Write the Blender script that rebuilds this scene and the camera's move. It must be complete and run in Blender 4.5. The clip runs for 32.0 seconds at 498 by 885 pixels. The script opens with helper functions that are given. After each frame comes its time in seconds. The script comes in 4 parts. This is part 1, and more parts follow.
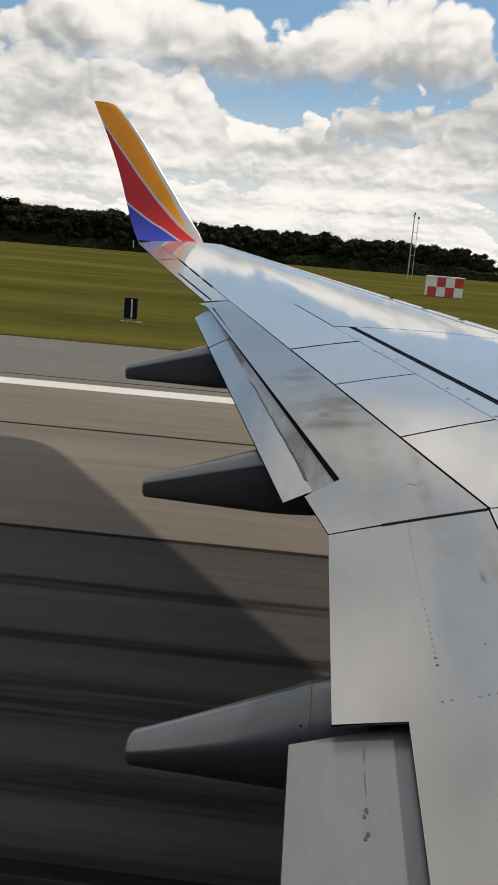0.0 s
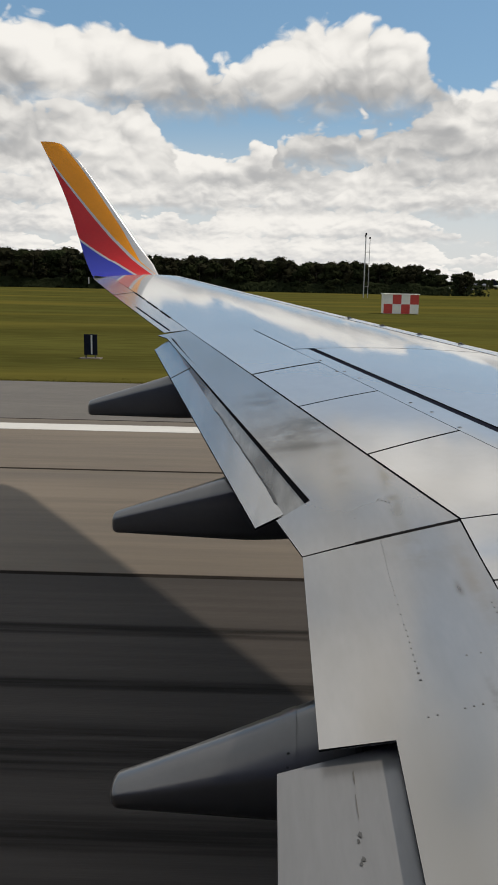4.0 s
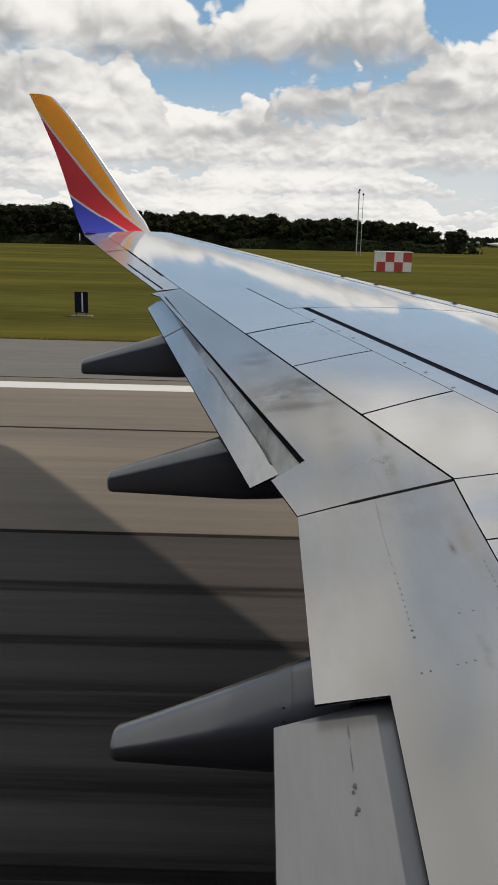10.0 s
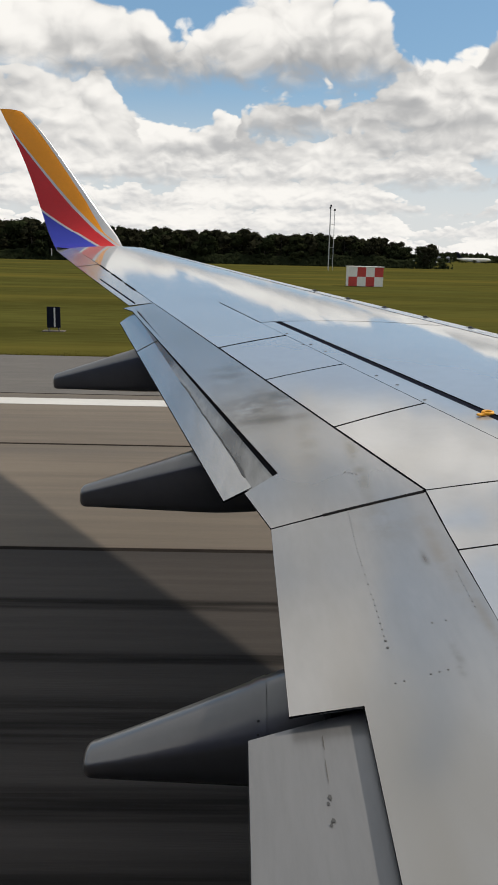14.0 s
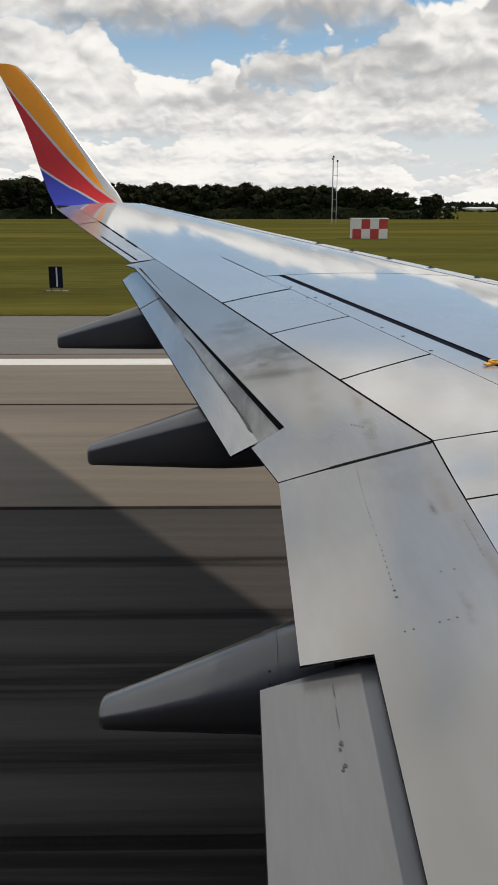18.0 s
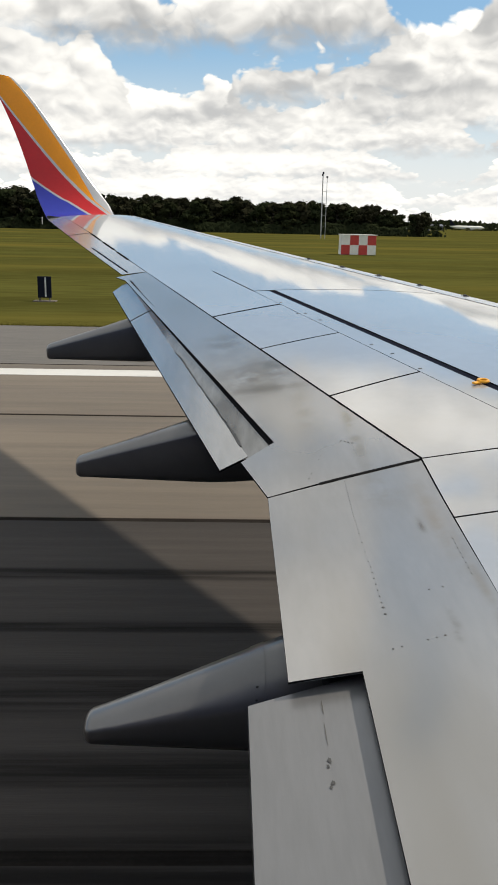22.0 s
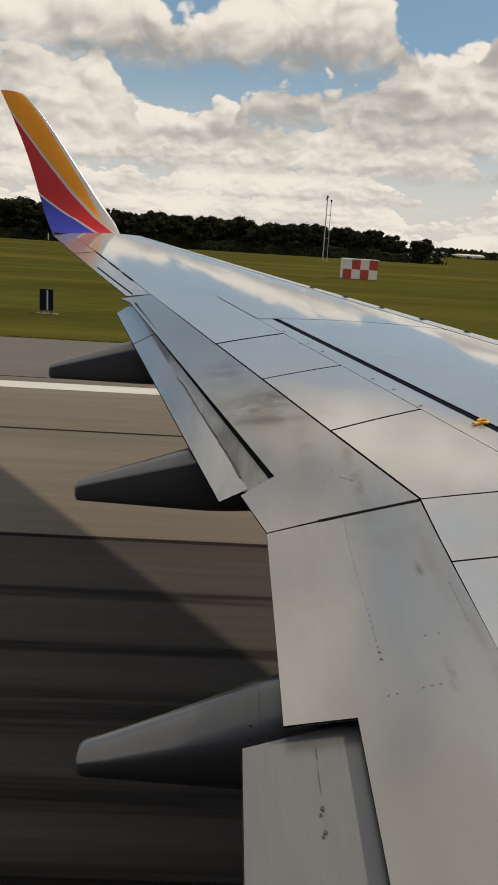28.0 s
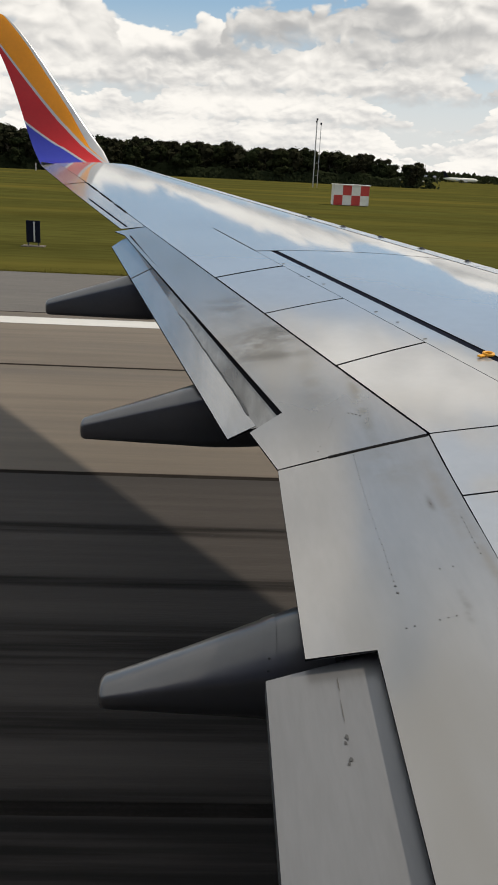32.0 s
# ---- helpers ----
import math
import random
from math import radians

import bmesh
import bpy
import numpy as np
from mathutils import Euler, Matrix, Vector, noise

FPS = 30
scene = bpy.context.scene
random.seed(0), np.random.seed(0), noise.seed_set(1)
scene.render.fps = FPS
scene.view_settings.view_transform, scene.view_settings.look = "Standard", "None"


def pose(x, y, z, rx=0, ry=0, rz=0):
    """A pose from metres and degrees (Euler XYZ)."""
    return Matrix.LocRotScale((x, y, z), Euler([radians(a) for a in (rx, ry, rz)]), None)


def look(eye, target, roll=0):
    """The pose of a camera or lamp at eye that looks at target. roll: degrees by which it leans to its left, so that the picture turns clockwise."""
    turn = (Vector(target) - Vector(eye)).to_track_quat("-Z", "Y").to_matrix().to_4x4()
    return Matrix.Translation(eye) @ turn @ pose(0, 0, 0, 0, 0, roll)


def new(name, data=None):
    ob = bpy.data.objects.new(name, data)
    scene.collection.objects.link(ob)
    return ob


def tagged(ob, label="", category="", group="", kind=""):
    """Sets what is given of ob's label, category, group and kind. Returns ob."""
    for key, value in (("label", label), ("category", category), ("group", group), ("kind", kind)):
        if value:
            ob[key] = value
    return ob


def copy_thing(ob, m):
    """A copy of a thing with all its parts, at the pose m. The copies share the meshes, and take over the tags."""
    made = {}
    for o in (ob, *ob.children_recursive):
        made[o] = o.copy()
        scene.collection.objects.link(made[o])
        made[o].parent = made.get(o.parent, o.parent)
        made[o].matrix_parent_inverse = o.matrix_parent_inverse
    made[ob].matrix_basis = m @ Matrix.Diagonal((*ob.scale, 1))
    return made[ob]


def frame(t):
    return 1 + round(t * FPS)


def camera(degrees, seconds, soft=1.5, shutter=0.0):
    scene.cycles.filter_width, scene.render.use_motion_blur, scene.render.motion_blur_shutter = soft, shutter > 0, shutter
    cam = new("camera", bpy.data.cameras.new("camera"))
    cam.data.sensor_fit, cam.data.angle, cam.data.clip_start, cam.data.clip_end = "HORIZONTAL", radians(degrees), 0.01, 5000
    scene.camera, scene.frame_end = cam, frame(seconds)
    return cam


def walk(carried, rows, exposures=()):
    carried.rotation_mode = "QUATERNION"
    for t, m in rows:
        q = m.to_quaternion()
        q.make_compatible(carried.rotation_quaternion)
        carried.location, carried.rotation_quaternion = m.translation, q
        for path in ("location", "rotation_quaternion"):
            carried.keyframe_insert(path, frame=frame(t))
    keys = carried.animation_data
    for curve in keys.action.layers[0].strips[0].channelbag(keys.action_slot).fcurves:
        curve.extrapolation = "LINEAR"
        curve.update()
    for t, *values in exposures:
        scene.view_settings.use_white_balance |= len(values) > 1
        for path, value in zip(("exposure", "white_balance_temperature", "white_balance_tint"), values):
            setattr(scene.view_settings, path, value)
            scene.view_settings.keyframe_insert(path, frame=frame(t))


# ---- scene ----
# x runs forward along the aircraft, y out over its port wing, z up from the runway
cam = camera(33.0, 32.0, soft=1.7)
PATH = [  # seconds, x, y, z, yaw, pitch, roll
    (0.0, -0.009, 1.656, 3.603, 3.21, -12.79, 4.72),
    (0.5, -0.006, 1.652, 3.605, 1.87, -11.45, 4.50),
    (1.0, -0.015, 1.653, 3.602, 1.60, -12.12, 2.59),
    (1.5, -0.015, 1.674, 3.584, 1.49, -13.03, 2.41),
    (2.0, -0.011, 1.660, 3.601, 0.99, -12.25, 2.52),
    (2.5, -0.004, 1.647, 3.614, 0.59, -12.32, 2.08),
    (3.0, -0.005, 1.672, 3.593, 1.01, -11.85, 2.90),
    (3.5, -0.003, 1.672, 3.598, 1.22, -11.06, 1.26),
    (5.5, -0.001, 1.662, 3.596, 0.48, -10.57, 1.65),
    (6.0, -0.008, 1.657, 3.596, -0.12, -10.28, 2.25),
    (6.5, -0.010, 1.651, 3.608, -0.33, -10.73, 2.62),
    (7.0, -0.013, 1.661, 3.605, -0.21, -10.14, 3.36),
    (7.5, -0.007, 1.650, 3.613, 0.79, -10.92, 1.09),
    (8.0, -0.012, 1.659, 3.607, 0.46, -11.52, 2.53),
    (8.5, -0.009, 1.658, 3.599, 0.41, -11.98, 2.30),
    (9.0, -0.015, 1.656, 3.605, 0.17, -12.10, 2.20),
    (9.5, -0.013, 1.660, 3.592, 0.40, -12.18, 1.66),
    (10.0, -0.020, 1.660, 3.607, 0.45, -13.64, 1.41),
    (10.5, -0.017, 1.665, 3.597, -0.00, -14.04, 1.71),
    (11.0, -0.006, 1.652, 3.595, 0.06, -13.52, 1.21),
    (11.5, -0.022, 1.663, 3.601, 0.33, -12.77, 1.82),
    (12.0, -0.019, 1.664, 3.597, -0.45, -13.25, 1.28),
    (12.5, -0.025, 1.659, 3.602, -0.33, -13.85, 1.96),
    (13.0, -0.023, 1.664, 3.605, 0.32, -14.13, 1.38),
    (13.5, -0.021, 1.654, 3.602, -0.56, -12.95, 1.09),
    (14.0, -0.015, 1.653, 3.602, -1.34, -12.62, 1.39),
    (14.5, -0.020, 1.655, 3.606, -2.01, -12.63, 2.17),
    (16.5, -0.015, 1.654, 3.594, -1.99, -13.52, 1.54),
    (17.0, -0.018, 1.647, 3.594, -2.11, -14.05, 0.97),
    (17.5, -0.027, 1.663, 3.591, -1.03, -15.23, 0.56),
    (18.0, -0.012, 1.660, 3.588, -0.90, -15.55, 0.05),
    (18.5, -0.025, 1.650, 3.588, -2.25, -14.51, 1.42),
    (19.0, -0.034, 1.663, 3.599, -0.35, -16.32, 1.52),
    (19.5, -0.041, 1.660, 3.597, -0.63, -15.77, 1.27),
    (20.0, -0.041, 1.669, 3.586, -0.53, -16.36, 0.73),
    (20.5, -0.039, 1.658, 3.598, -0.98, -15.89, 1.74),
    (21.0, -0.039, 1.663, 3.604, -0.81, -17.00, 1.99),
    (21.5, -0.044, 1.658, 3.593, -2.15, -15.72, 2.44),
    (22.0, -0.031, 1.652, 3.598, -1.89, -14.65, 1.23),
    (22.5, -0.047, 1.663, 3.611, -1.42, -17.18, 1.00),
    (23.0, -0.035, 1.651, 3.596, -1.63, -16.65, 1.61),
    (23.5, -0.038, 1.636, 3.597, -3.11, -15.19, 2.74),
    (24.0, -0.036, 1.647, 3.596, -2.26, -14.56, 1.88),
    (24.5, -0.005, 1.638, 3.622, -2.27, -15.21, 1.05),
    (25.0, -0.039, 1.630, 3.618, -2.99, -14.84, 2.12),
    (25.5, -0.051, 1.628, 3.637, -2.43, -15.12, 2.49),
    (27.5, -0.031, 1.645, 3.690, -2.09, -13.62, 3.99),
    (28.0, -0.065, 1.647, 3.672, -2.20, -13.37, 3.54),
    (28.5, -0.097, 1.647, 3.692, -2.72, -13.70, 3.56),
    (29.0, -0.104, 1.645, 3.692, -3.60, -14.60, 3.94),
    (29.5, -0.121, 1.642, 3.691, -3.34, -15.26, 4.67),
    (30.0, -0.130, 1.640, 3.675, -2.78, -15.10, 4.04),
    (30.5, -0.141, 1.645, 3.690, -2.64, -16.15, 4.09),
    (31.0, -0.114, 1.647, 3.698, -2.88, -15.56, 4.02),
    (31.5, -0.149, 1.643, 3.684, -4.34, -15.83, 4.22),
    (32.0, -0.147, 1.649, 3.697, -3.05, -18.01, 2.87),
]


def view(x, y, z, yaw, pitch, roll):
    return pose(x, y, z, 90 + pitch, 0, yaw) @ pose(0, 0, 0, 0, 0, roll)


walk(cam, [(t, view(*r)) for t, *r in PATH],
     exposures=[(0.0, 0.04, 6900, 10), (6.0, -0.08, 6800, 10), (14.0, 0.02, 6780, 10), (17.0, -0.04, 6780, 10), (20.0, 0.24, 6800, 10), (22.0, 0.26, 6850, 9), (23.0, 0.34, 7450, 10), (25.0, -0.12, 7700, 11), (29.0, -0.2, 7350, 11), (32.0, 0.06, 6900, 10)])

# ---- world, sun ----
SUN_TO = Vector((0.70, 0.22, 1.0)).normalized()


class Nd:
    """A small helper to write node arithmetic."""

    def __init__(self, tree, sock):
        self.tree, self.sock = tree, sock

    def op(self, kind, *others):
        n = self.tree.nodes.new("ShaderNodeMath")
        n.operation = kind
        for i, o in enumerate((self, *others)):
            if isinstance(o, Nd):
                self.tree.links.new(o.sock, n.inputs[i])
            else:
                n.inputs[i].default_value = o
        return Nd(self.tree, n.outputs[0])

    def __add__(self, o):
        return self.op("ADD", o)

    def __sub__(self, o):
        return self.op("SUBTRACT", o)

    def __mul__(self, o):
        return self.op("MULTIPLY", o)

    def __truediv__(self, o):
        return self.op("DIVIDE", o)

    def step(self, a, b):
        n = self.tree.nodes.new("ShaderNodeMapRange")
        n.interpolation_type = "SMOOTHSTEP"
        self.tree.links.new(self.sock, n.inputs["Value"])
        n.inputs["From Min"].default_value, n.inputs["From Max"].default_value = a, b
        return Nd(self.tree, n.outputs["Result"])


def vec(tree, x, y, z=0.0):
    n = tree.nodes.new("ShaderNodeCombineXYZ")
    for i, o in enumerate((x, y, z)):
        if isinstance(o, Nd):
            tree.links.new(o.sock, n.inputs[i])
        else:
            n.inputs[i].default_value = o
    return n.outputs[0]


def noise_of(tree, vector, scale, detail=5.0, rough=0.5, distort=0.0):
    n = tree.nodes.new("ShaderNodeTexNoise")
    if vector is not None:
        tree.links.new(vector, n.inputs["Vector"])
    n.inputs["Scale"].default_value, n.inputs["Detail"].default_value = scale, detail
    n.inputs["Roughness"].default_value, n.inputs["Distortion"].default_value = rough, distort
    return Nd(tree, n.outputs["Fac"])


def mix_of(tree, fac, a, b):
    n = tree.nodes.new("ShaderNodeMix")
    n.data_type = "RGBA"
    ins = [s for s in n.inputs if s.enabled]
    for sock, o in zip(ins, (fac, a, b)):
        if isinstance(o, Nd):
            tree.links.new(o.sock, sock)
        elif isinstance(o, (tuple, list)):
            sock.default_value = (*o, 1.0)
        elif isinstance(o, (int, float)):
            sock.default_value = o
        else:
            tree.links.new(o, sock)
    return [s for s in n.outputs if s.enabled][0]


def make_sky():
    world = bpy.data.worlds.new("sky")
    scene.world = world
    world.use_nodes = True
    tr = world.node_tree
    tr.nodes.clear()
    sky = tr.nodes.new("ShaderNodeTexSky")
    sky.sky_type, sky.sun_disc = "NISHITA", False
    sky.sun_elevation = math.asin(SUN_TO.z)
    sky.sun_rotation = math.atan2(SUN_TO.x, SUN_TO.y)
    sky.air_density, sky.dust_density, sky.ozone_density = 1.1, 0.2, 3.0
    co = tr.nodes.new("ShaderNodeTexCoord")
    sep = tr.nodes.new("ShaderNodeSeparateXYZ")
    tr.links.new(co.outputs["Generated"], sep.inputs[0])
    x, y, z = (Nd(tr, s) for s in sep.outputs)
    az = x.op("ARCTAN2", y)
    el = z.op("ARCSINE").op("MAXIMUM", 0.0)

    def hump(at, width, weight):
        return ((az - at) / width).op("POWER", 4.0).op("MULTIPLY", -1.0).op("EXPONENT") * weight

    def billow(vector, scale, detail):
        return (noise_of(tr, vector, scale, detail, 0.5) - 0.5).op("ABSOLUTE") * 2.6 + 0.12

    # pale haze low over the horizon, thin cloud high up
    veil = noise_of(tr, vec(tr, az * 2.0, el * 4.0, 0.7), 2.6, 6.0, 0.55)
    haze = (el * -1.0).step(-0.20, -0.03) * 0.85 + (el.step(0.5, 0.8) * veil.step(0.30, 0.46)) * 0.9
    strength_sky = 0.14
    scaled = mix_of(tr, 1.0 - strength_sky, sky.outputs[0], (0.0, 0.0, 0.0))
    scaled = mix_of(tr, 0.5, scaled, (0.19, 0.43, 0.70))
    col = mix_of(tr, haze, scaled, (0.86, 0.89, 0.92))
    # the air's slow swirl bends every row of cloud alike
    bend_x = noise_of(tr, vec(tr, az, el * 1.3, 3.1), 14.0, 3.0, 0.5) - 0.5
    bend_y = noise_of(tr, vec(tr, az, el * 1.3, 8.7), 14.0, 3.0, 0.5) - 0.5
    # rows of heaped cloud, far to near: base, height, profile frequency, threshold, billow frequency, seed
    rows_of_cloud = [(0.000, 0.030, 7.0, 0.24, 60.0, 1.0), (0.024, 0.034, 6.5, 0.25, 52.0, 2.3), (0.050, 0.040, 6.0, 0.27, 44.0, 7.1),
                     (0.080, 0.048, 5.0, 0.30, 36.0, 4.4), (0.108, 0.056, 4.5, 0.31, 30.0, 9.2), (0.130, 0.092, 4.0, 0.30, 22.0, 12.6),
                     (0.190, 0.102, 0.0, 0.0, 19.0, 3.3), (0.350, 0.080, 3.2, 0.53, 14.0, 6.4), (0.435, 0.150, 3.0, 0.30, 15.0, 5.0), (0.560, 0.220, 2.4, 0.36, 11.0, 8.8)]
    for base, high, freq, thr, fine, seed in rows_of_cloud:
        if freq:
            prof = noise_of(tr, vec(tr, az, seed), freq, 2.0, 0.5).step(thr, thr + 0.26)
        else:
            prof = (hump(-0.21, 0.155, 0.92) + hump(0.075, 0.115, 1.0) + hump(0.37, 0.115, 0.85)).op("MINIMUM", 1.0)
        if 0.12 < base < 0.135:
            prof = (prof * 0.40 + 0.68 - hump(-0.066, 0.070, 0.72) - ((az + 0.066) / 0.05).op("POWER", 2.0).op("MULTIPLY", -1.0).op("EXPONENT") * 0.2).op("MAXIMUM", 0.0).op("MINIMUM", 1.0)
        far = max(0.0, 1 - base / 0.16)
        swirl = 0.9 / fine
        ax, ay = az + bend_x * swirl, el * (1.3 + 1.1 * far) + bend_y * swirl
        heap = billow(vec(tr, ax, ay, seed + 0.37), fine * 0.75, 3.0)
        heap_up = billow(vec(tr, ax + 0.10 / fine, ay + 0.34 / fine, seed + 0.37), fine * 0.75, 2.0)
        wisp = noise_of(tr, vec(tr, ax, ay, seed + 2.2), fine * 1.5, 4.0 if base < 0.3 else 2.0, 0.55)
        puff = heap * 0.62 + wisp * 0.38
        wide = noise_of(tr, vec(tr, az, el * 1.6, seed + 4.1), fine * 0.30, 3.0, 0.5)
        top = prof * (high * 1.12) + (puff - 0.52) * (high * 0.80) + (wide - 0.5) * (high * 0.75) + (base - high * 0.10)
        rel = (el - base) / high
        soft = high * 0.10
        body = (top - el).step(0.0, soft) * (el + (wisp - 0.5) * (high * 0.5)).step(base - high * 0.22, base + high * 0.16)
        lit = rel.step(-0.10, 0.62) * (0.58 - 0.12 * far) + (heap - heap_up) * (0.75 - 0.25 * far) + (wide - 0.5) * 1.8 + (wisp - 0.5) * 0.5 + 0.22 + 0.20 * far
        lit = lit.step(0.0, 1.0)
        grey = tuple((0.48 + 0.32 * far) * c for c in (0.97, 1.0, 1.045))
        white = (1.13, 1.128, 1.115)
        col = mix_of(tr, body, col, mix_of(tr, lit, grey, white))
    glow = tr.nodes.new("ShaderNodeBackground")
    glow.inputs["Strength"].default_value = 0.82
    tr.links.new(col, glow.inputs["Color"])
    out = tr.nodes.new("ShaderNodeOutputWorld")
    tr.links.new(glow.outputs[0], out.inputs["Surface"])


make_sky()
sun = new("sun", bpy.data.lights.new("sun", "SUN"))
sun.data.energy, sun.data.angle, sun.data.color = 3.0, radians(2.0), (1.0, 0.925, 0.81)
sun.matrix_world = look(SUN_TO * 50, (0, 0, 0))


# ---- materials ----
def material(name, color, rough=0.5, metal=0.0, vary=0.12, scale=2.0, stretch=(1, 1, 1), dirt=None, dirt_at=(0.5, 0.8), bump=0.0,
             bump_scale=40.0, coat=0.0, spec=0.5, dirt_scale=None, grain=0.5, stains=()):
    """Two scales of variation on a base colour, an optional dirt colour in patches, and a fine relief."""
    m = bpy.data.materials.new(name)
    m.use_nodes = True
    tr = m.node_tree
    b = tr.nodes["Principled BSDF"]
    co = tr.nodes.new("ShaderNodeTexCoord")
    mp = tr.nodes.new("ShaderNodeMapping")
    mp.inputs["Scale"].default_value = stretch
    tr.links.new(co.outputs["Object"], mp.inputs["Vector"])
    coarse = noise_of(tr, mp.outputs[0], scale, 5.0, 0.6)
    fine = noise_of(tr, mp.outputs[0], scale * 11.0, 4.0, 0.6)
    f = coarse * (1 - grain) + fine * grain
    lo = tuple(c * (1 - vary) for c in color)
    hi = tuple(min(1.0, c * (1 + vary)) for c in color)
    col = mix_of(tr, f.step(0.3, 0.7), lo, hi)
    if dirt:
        patch_f = noise_of(tr, mp.outputs[0], dirt_scale or scale * 0.6, 3.0, 0.5)
        col = mix_of(tr, patch_f.step(*dirt_at), col, dirt)
    if stains:
        sp = tr.nodes.new("ShaderNodeSeparateXYZ")
        tr.links.new(co.outputs["Object"], sp.inputs[0])
        px, py = Nd(tr, sp.outputs[0]), Nd(tr, sp.outputs[1])
        for sx, sy, rx, ry, tint in stains:
            g = ((px - sx) / rx).op("POWER", 2.0) + ((py - sy) / ry).op("POWER", 2.0)
            blot = noise_of(tr, co.outputs["Object"], 5.0, 4.0, 0.6).step(0.32, 0.62)
            col = mix_of(tr, (g * -1.0).op("EXPONENT") * blot * 0.85, col, tint)
    tr.links.new(col, b.inputs["Base Color"])
    r = f * 0.03 + (rough - 0.015)
    tr.links.new(r.sock, b.inputs["Roughness"])
    b.inputs["Metallic"].default_value = metal
    b.inputs["Coat Weight"].default_value = coat
    b.inputs["Coat Roughness"].default_value = 0.06
    b.inputs["Specular IOR Level"].default_value = spec
    if bump:
        n = tr.nodes.new("ShaderNodeBump")
        n.inputs["Strength"].default_value = bump
        n.inputs["Distance"].default_value = 0.01
        h = noise_of(tr, mp.outputs[0], bump_scale, 4.0, 0.6)
        tr.links.new(h.sock, n.inputs["Height"])
        tr.links.new(n.outputs[0], b.inputs["Normal"])
    return m


M_SKIN = material("wing_paint", (0.53, 0.54, 0.545), 0.06, 0.55, 0.06, 0.9, dirt=(0.50, 0.49, 0.475), dirt_at=(0.56, 0.80), grain=0.25)
M_SPOILER = material("spoiler_paint", (0.51, 0.515, 0.52), 0.085, 0.55, 0.06, 1.3, dirt=(0.48, 0.47, 0.45), dirt_at=(0.55, 0.8), grain=0.25)
M_TIP = material("tip_paint", (0.42, 0.426, 0.432), 0.17, 0.5, 0.08, 1.3, dirt=(0.34, 0.335, 0.33), dirt_at=(0.52, 0.8), grain=0.25)
M_REAR = material("rear_panel_paint", (0.355, 0.355, 0.358), 0.135, 0.65, 0.08, 1.1, stretch=(2.4, 0.55, 1), dirt=(0.30, 0.288, 0.27), dirt_at=(0.46, 0.74), grain=0.3,
                  stains=((0.14, 6.75, 0.20, 0.34, (0.15, 0.138, 0.115)), (0.24, 6.52, 0.22, 0.07, (0.10, 0.094, 0.078)), (0.28, 6.95, 0.10, 0.20, (0.13, 0.12, 0.098)), (-0.02, 7.6, 0.16, 0.3, (0.20, 0.185, 0.16)), (0.10, 5.95, 0.13, 0.10, (0.22, 0.21, 0.19)), (0.62, 5.75, 0.03, 0.45, (0.24, 0.22, 0.18)), (0.66, 5.05, 0.10, 0.16, (0.29, 0.265, 0.235)), (0.40, 6.1, 0.05, 0.5, (0.27, 0.255, 0.23)),
                          (0.80, 4.75, 0.03, 0.35, (0.31, 0.28, 0.25)), (0.84, 4.2, 0.02, 0.5, (0.31, 0.285, 0.255)), (0.74, 4.68, 0.012, 0.06, (0.16, 0.14, 0.12)), (0.70, 4.02, 0.014, 0.06, (0.15, 0.135, 0.12)), (0.69, 3.95, 0.01, 0.03, (0.15, 0.135, 0.12))))
M_FLAP = material("flap_metal", (0.42, 0.422, 0.425), 0.16, 0.7, 0.12, 1.6, stretch=(3, 0.4, 1), dirt=(0.25, 0.247, 0.24), dirt_at=(0.54, 0.78), grain=0.3)
# inboard flap: darker and rougher than the outboard flap's metal
M_INNER = material("inner_flap_grey", (0.185, 0.187, 0.192), 0.30, 0.4, 0.10, 1.6, stretch=(3, 0.4, 1), dirt=(0.15, 0.149, 0.147), dirt_at=(0.50, 0.78), grain=0.3)
M_VANE = material("sooty_flap_metal", (0.30, 0.298, 0.29), 0.26, 0.55, 0.25, 2.5, stretch=(3, 0.5, 1), dirt=(0.10, 0.095, 0.088), dirt_at=(0.42, 0.68), grain=0.3)
M_LEADING = material("bare_aluminium", (0.78, 0.78, 0.77), 0.26, 0.95, 0.06, 1.5, grain=0.3)
# near-black that puts the shade of gaps and hollows into the colour
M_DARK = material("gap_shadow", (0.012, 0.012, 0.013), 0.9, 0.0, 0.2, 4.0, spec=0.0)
M_SEAL = material("black_walkway_line", (0.012, 0.014, 0.022), 0.95, 0.0, 0.2, 8.0, spec=0.0)
M_FAIR = material("fairing_paint", (0.066, 0.066, 0.070), 0.30, 0.15, 0.12, 2.2, dirt=(0.042, 0.042, 0.043), dirt_at=(0.52, 0.8), coat=0.45, spec=1.0, grain=0.3)
M_ORANGE = material("orange_paint", (0.78, 0.27, 0.003), 0.35, 0.0, 0.05, 2.0, coat=0.15, spec=0.3)
M_RED = material("red_paint", (0.48, 0.010, 0.014), 0.35, 0.0, 0.06, 2.0, coat=0.15, spec=0.3)
M_BLUE = material("blue_paint", (0.024, 0.036, 0.34), 0.35, 0.0, 0.06, 2.0, coat=0.15, spec=0.3)
M_SILVER = material("silver_paint", (0.42, 0.42, 0.43), 0.3, 0.4, 0.05, 3.0)
M_HULL = material("hull_paint", (0.03, 0.045, 0.16), 0.3, 0.0, 0.05, 0.7, coat=0.4)
M_GRIME = material("grime", (0.085, 0.08, 0.074), 0.7, 0.0, 0.3, 12.0)
M_HOLE = material("rubbed_hole", (0.05, 0.05, 0.05), 0.6, 0.0, 0.3, 20.0)
